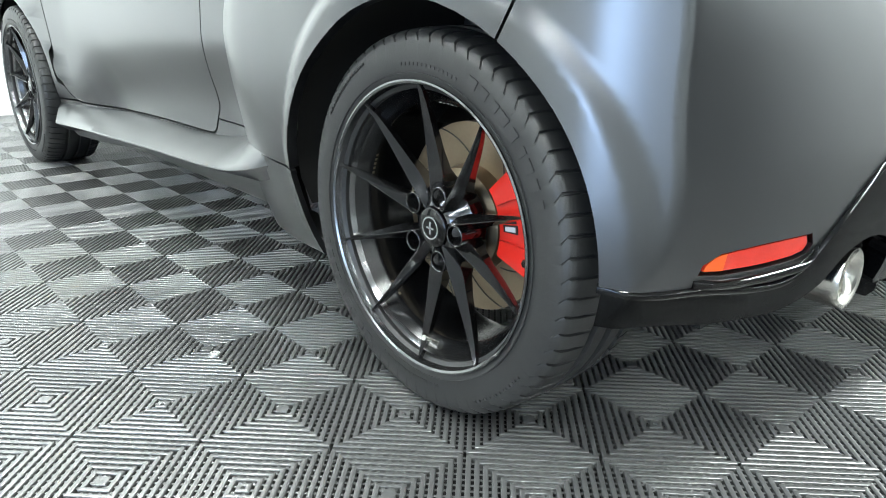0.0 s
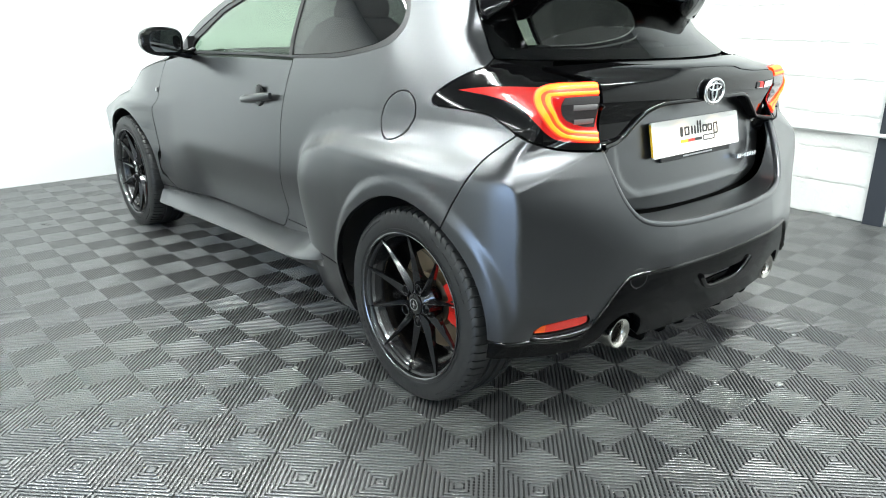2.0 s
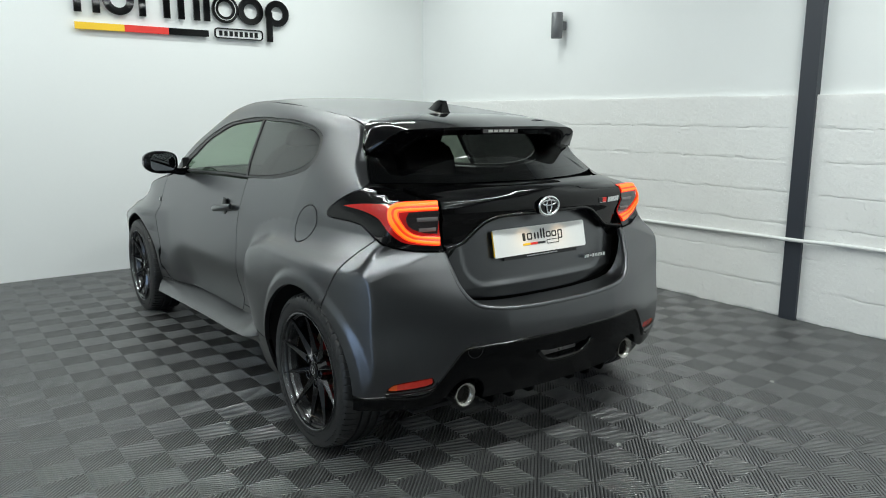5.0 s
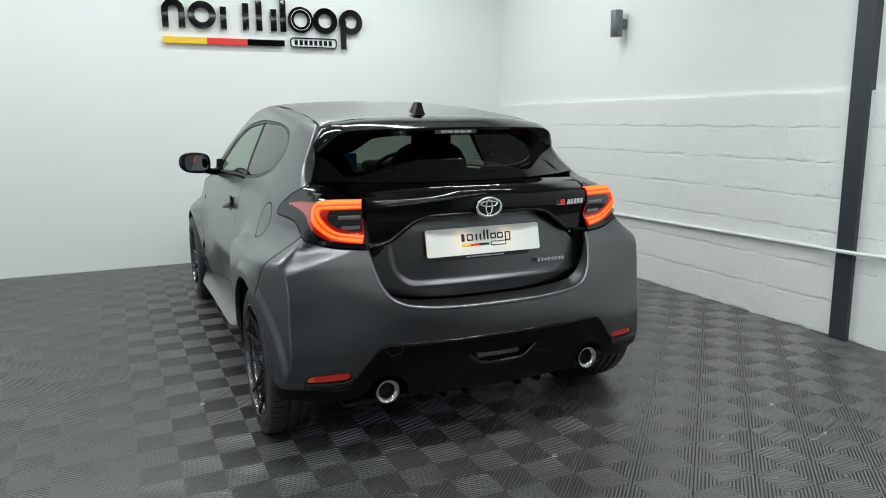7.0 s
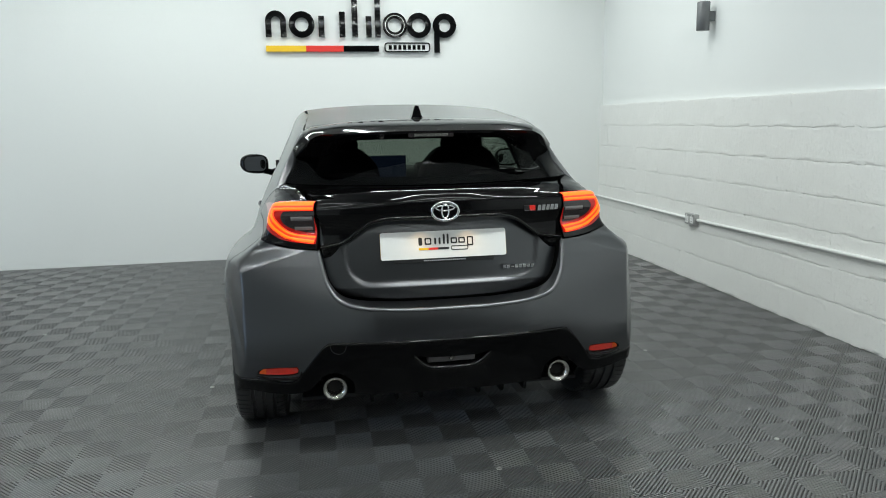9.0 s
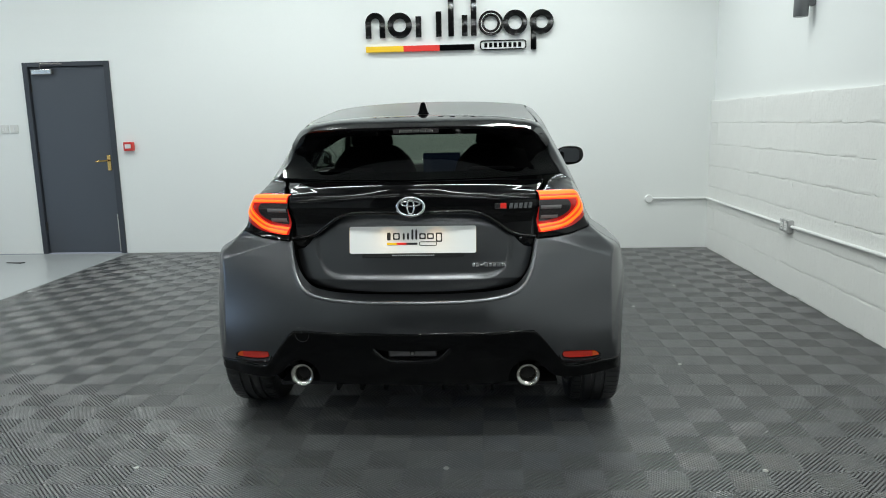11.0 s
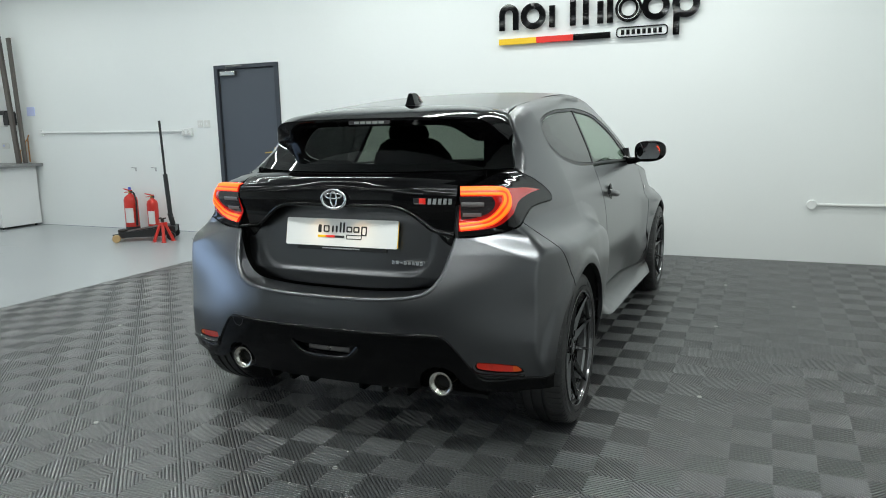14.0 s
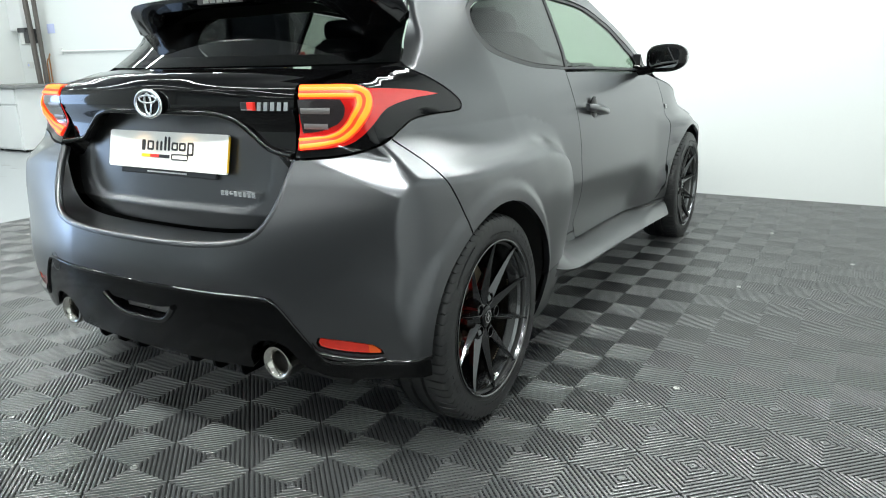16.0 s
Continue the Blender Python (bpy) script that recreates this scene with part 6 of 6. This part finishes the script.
part("head", box(-.09, .09, -.06, .06, .0, .06, .01), JACKBLACK, fix)
part("canister", lathe([(-.16, .045), (-.15, .055), (0, .055)], "z", 24, (-.04, 0, 0)), LABEL, fix)
part("clamp", box(.03, .14, -.05, .08, -.14, .03, .01), JACKBLACK, fix)
part("bracket", box(-.05, .05, .05, .13, -.02, .05, .004), JACKBLACK, fix)
for k in range(4):
    conduit_k = part("copper_pipe", tube([(-7.98 + .06 * k, ROOM_Y1 - .03, .87), (-7.98 + .06 * k, ROOM_Y1 - .03, 1.02 + .06 * k), (-7.92 + .05 * k, ROOM_Y1 - .03, 1.06 + .06 * k)], .009, 8), COPPER, smooth=60)
    tagged(conduit_k, "short copper pipe above the worktop", "pipe", "copper pipes")
wall_plate("wall_box", "pale blue plastic box on the wall", "wall box", -7.70, 1.56, .15, .12, BLUE)
wall_plate("wall_socket_plate", "white double socket above the worktop", "socket", -8.3, 1.10, .146, .086, LABEL, ((-.03, 0, .03, .03, BLUE),))
wall_plate("trunking_end", "white trunking end box", "junction box", -7.55, 1.27, .09, .09, CONDUIT)
hb = thing("wall_heater", "tall white panel on the wall above the worktop", "wall panel", (-8.34, ROOM_Y1, 1.95))
part("panel", box(-.16, .16, -.10, 0, -.40, .55, .02), CABINET, hb)

# ---- floor tiles ----
TILE_S, RIBS = 0.30, 8
GX, GY = 1.33, .435


def build_tile(ribs):
    """Ribs follow |x| + |y| = const, out to the corners of the tile."""
    verts, faces = [], []
    half = TILE_S / 2
    pitch = half / ribs
    for qx, qy in ((1, 1), (-1, 1), (-1, -1), (1, -1)):
        for k in range(2 * ribs):
            d = (k + .5) * pitch
            w = pitch * .31
            prof = ((d - w, -.012), (d - w, -.0014), (d - w * .94, -.0005), (d - w * .78, -.0001), (d, 0.0), (d + w * .78, -.0001), (d + w * .94, -.0005), (d + w, -.0014), (d + w, -.012))
            s = len(verts)
            for f in (0, 1):
                for q, z in prof:
                    q = min(max(q, 0), TILE_S)
                    if d < half:
                        a, b = ((q, 0.0), (0.0, q))[f]
                    else:
                        e = min(max(q - half, 0), half)
                        a, b = ((half, e), (e, half))[f]
                    verts.append((a * qx, b * qy, z))
            m = len(prof)
            for j in range(m - 1):
                fc = (s + j, s + j + 1, s + m + j + 1, s + m + j)
                faces.append(fc if qx * qy > 0 else fc[::-1])
    # cross webs below the ribs
    for qx, qy in ((1, 1), (-1, 1), (-1, -1), (1, -1)):
        for k in range(-ribs + 1, ribs):
            c = (k + .25) * pitch
            s = len(verts)
            for u, v in ((c - .0034, 0), (c - .0034, 1), (c + .0034, 1), (c + .0034, 0)):
                p = (max(u, 0), max(-u, 0)) if v == 0 else (half - max(-u, 0), half - max(u, 0))
                verts.append((p[0] * qx, p[1] * qy, -.0028))
            faces.append((s, s + 1, s + 2, s + 3) if qx * qy < 0 else (s + 3, s + 2, s + 1, s))
    s = len(verts)
    verts += [(-.009, -.009, .0004), (.009, -.009, .0004), (.009, .009, .0004), (-.009, .009, .0004)]
    faces.append((s, s + 1, s + 2, s + 3))
    me = bpy.data.meshes.new("floor_tile")
    me.from_pydata(verts, [], faces)
    me.materials.append(TILE)
    me.polygons.foreach_set("use_smooth", [True] * len(faces))
    me.update()
    return me, verts, faces


# the slab's near-black top gives the ribs their shaded gaps
tiled = tagged(part("floor_tiled", box(FLOOR_EDGE, ROOM_X1, ROOM_Y0, ROOM_Y1, -.1, -.0125), GAP_SHADE), "dark grey interlocking ribbed plastic tile floor", "floor", "", "structure")
tile_me, tv, tf = build_tile(RIBS)
spots = []
i0, i1 = math.ceil((FLOOR_EDGE - GX) / TILE_S), math.floor((ROOM_X1 - GX) / TILE_S) + 2
j0, j1 = math.ceil((ROOM_Y0 - GY) / TILE_S), math.floor((ROOM_Y1 - GY) / TILE_S) + 1
for i in range(i0, i1):
    for j in range(j0, j1):
        spots.append((GX + i * TILE_S, GY + j * TILE_S))
spots = [s for s in spots if s[0] > FLOOR_EDGE + .1 and s[0] < ROOM_X1 + .1 and s[1] < ROOM_Y1 + .1]
near = sorted(spots, key=lambda s: math.hypot(s[0] * .9, s[1] + .9))[:300]
chosen = set(near)
for x, y in near:
    o = link_mesh("floor_tile", tile_me, None, tiled)
    o.location = (x, y, 0)
for j in range(j0, j1):
    if GY + j * TILE_S < ROOM_Y1 + .1:
        o = link_mesh("edge_tile", tile_me, None, tiled)
        o.location = (FLOOR_EDGE + .1, GY + j * TILE_S, 0)
        o.scale = (2 / 3, 1, 1)
av, af = [], []
for x, y in spots:
    if (x, y) not in chosen:
        s = len(av)
        av += [(a + x, b + y, c) for a, b, c in tv]
        af += [tuple(s + k for k in f) for f in tf]
me = bpy.data.meshes.new("outer_floor_tiles")
me.from_pydata(av, [], af)
me.polygons.foreach_set("use_smooth", [True] * len(af))
me.materials.append(TILE)
o = tagged(new("outer_floor_tiles", me), "dark grey ribbed interlocking plastic floor tiles", "floor tiles", "", "stuff")
stud_src = None
for k, (x, y) in enumerate(((1.33, .435), (1.33, -.765), (1.33, 1.665), (-1.07, .40), (-1.07, -.785), (.14, -.765), (1.78, 2.32), (-2.27, .435), (-2.27, 1.635), (.13, -1.965), (-1.07, -1.965), (1.33, 2.865))):
    if stud_src is None:
        stud_src = part("floor_stud", lathe([(0, .011), (.0035, .010), (.004, .006), (.0025, .0045), (.0025, .0003)], "z", 20), STUD, tiled, "steel fixing stud", smooth=40)
    else:
        stud_src = link_mesh("floor_stud", stud_src.data, None, tiled, "steel fixing stud")
    stud_src.location = (x, y, .0005)
part("edge_ramp", prism([(FLOOR_EDGE - .010, -.0055), (FLOOR_EDGE - .002, -.001), (FLOOR_EDGE + .02, -.001), (FLOOR_EDGE + .02, -.0055)], ROOM_Y0, ROOM_Y1, "xz"), TILE, tiled)

# ---- blockwork of the right wall ----
low = tagged(part("wall_right_lower", box(ROOM_X1 + .008, ROOM_X1 + .25, ROOM_Y0, ROOM_Y1, 0, LEDGE - .012), BLOCK), "white painted rough blockwork wall", "wall", "", "structure")
part("wall_cap", box(ROOM_X1 + .004, ROOM_X1 + .2, ROOM_Y0, ROOM_Y1, LEDGE - .012, LEDGE, .003), BLOCK, low)


def block_mesh(w, h, seed):
    """A block with wandering long edges: in places the slurry fills the joint, in places it is open."""
    rnd = random.Random(seed)
    bm = bmesh.new()
    nx, nz = 36, 12
    wave = [[rnd.uniform(0, 6.3) for _ in range(4)] for _ in range(2)]
    rows = []
    for i in range(nx + 1):
        col = []
        u = i / nx
        for k in range(nz + 1):
            y, z = -w / 2 + w * u, h * k / nz
            x = rnd.uniform(-.0008, .0008)
            if k in (0, nz):
                p = wave[k > 0]
                open_joint = math.sin(5 * u + p[0]) + .7 * math.sin(11 * u + p[1]) + .5 * math.sin(23 * u + p[2])
                z += (1 if k == 0 else -1) * (.0030 * max(-1.2, open_joint) + rnd.uniform(-.0030, .0030))
                x += .0003 + .0010 * max(0, open_joint)
            if k in (1, nz - 1):
                p = wave[k > 1]
                x -= .0014 * max(0, math.sin(6 * u + p[3]) + .5 * math.sin(17 * u + p[0])) * rnd.uniform(.5, 1)
            if i in (0, nx):
                y += rnd.uniform(-.001, .001) + (.0012 if i else -.0012)
            col.append(bm.verts.new((x, y, z)))
        rows.append(col)
    for i in range(nx):
        for k in range(nz):
            bm.faces.new((rows[i][k], rows[i][k + 1], rows[i + 1][k + 1], rows[i + 1][k]))
    ring = [rows[i][0] for i in range(nx + 1)] + [rows[nx][k] for k in range(1, nz + 1)] + [rows[i][nz] for i in range(nx - 1, -1, -1)] + [rows[0][k] for k in range(nz - 1, 0, -1)]
    deep = [bm.verts.new((.016, v.co.y, v.co.z)) for v in ring]
    for a in range(len(ring)):
        b = (a + 1) % len(ring)
        bm.faces.new((ring[a], ring[b], deep[b], deep[a]))
    me = bpy.data.meshes.new("block")
    bmesh.ops.recalc_face_normals(bm, faces=bm.faces)
    bm.to_mesh(me)
    bm.free()
    me.materials.append(BLOCK)
    return me


COURSE, LENGTH = .2085, .445
blocks = [block_mesh(LENGTH - .001, COURSE - .005, k) for k in range(12)]
rnd = random.Random(4)
for c in range(7):
    y = ROOM_Y1 - (.22 if c % 2 else 0.0)
    while y > -4.2:
        o = link_mesh("block", blocks[rnd.randrange(12)], None, low)
        o.location = (ROOM_X1 + rnd.uniform(-.0007, .0007), y - LENGTH / 2, c * COURSE + .004)
        y -= LENGTH
    if c % 2:
        me = block_mesh(.212, COURSE - .008, 40 + c)
        o = link_mesh("block", me, None, low)
        o.location = (ROOM_X1, ROOM_Y1 - .108, c * COURSE + .003)
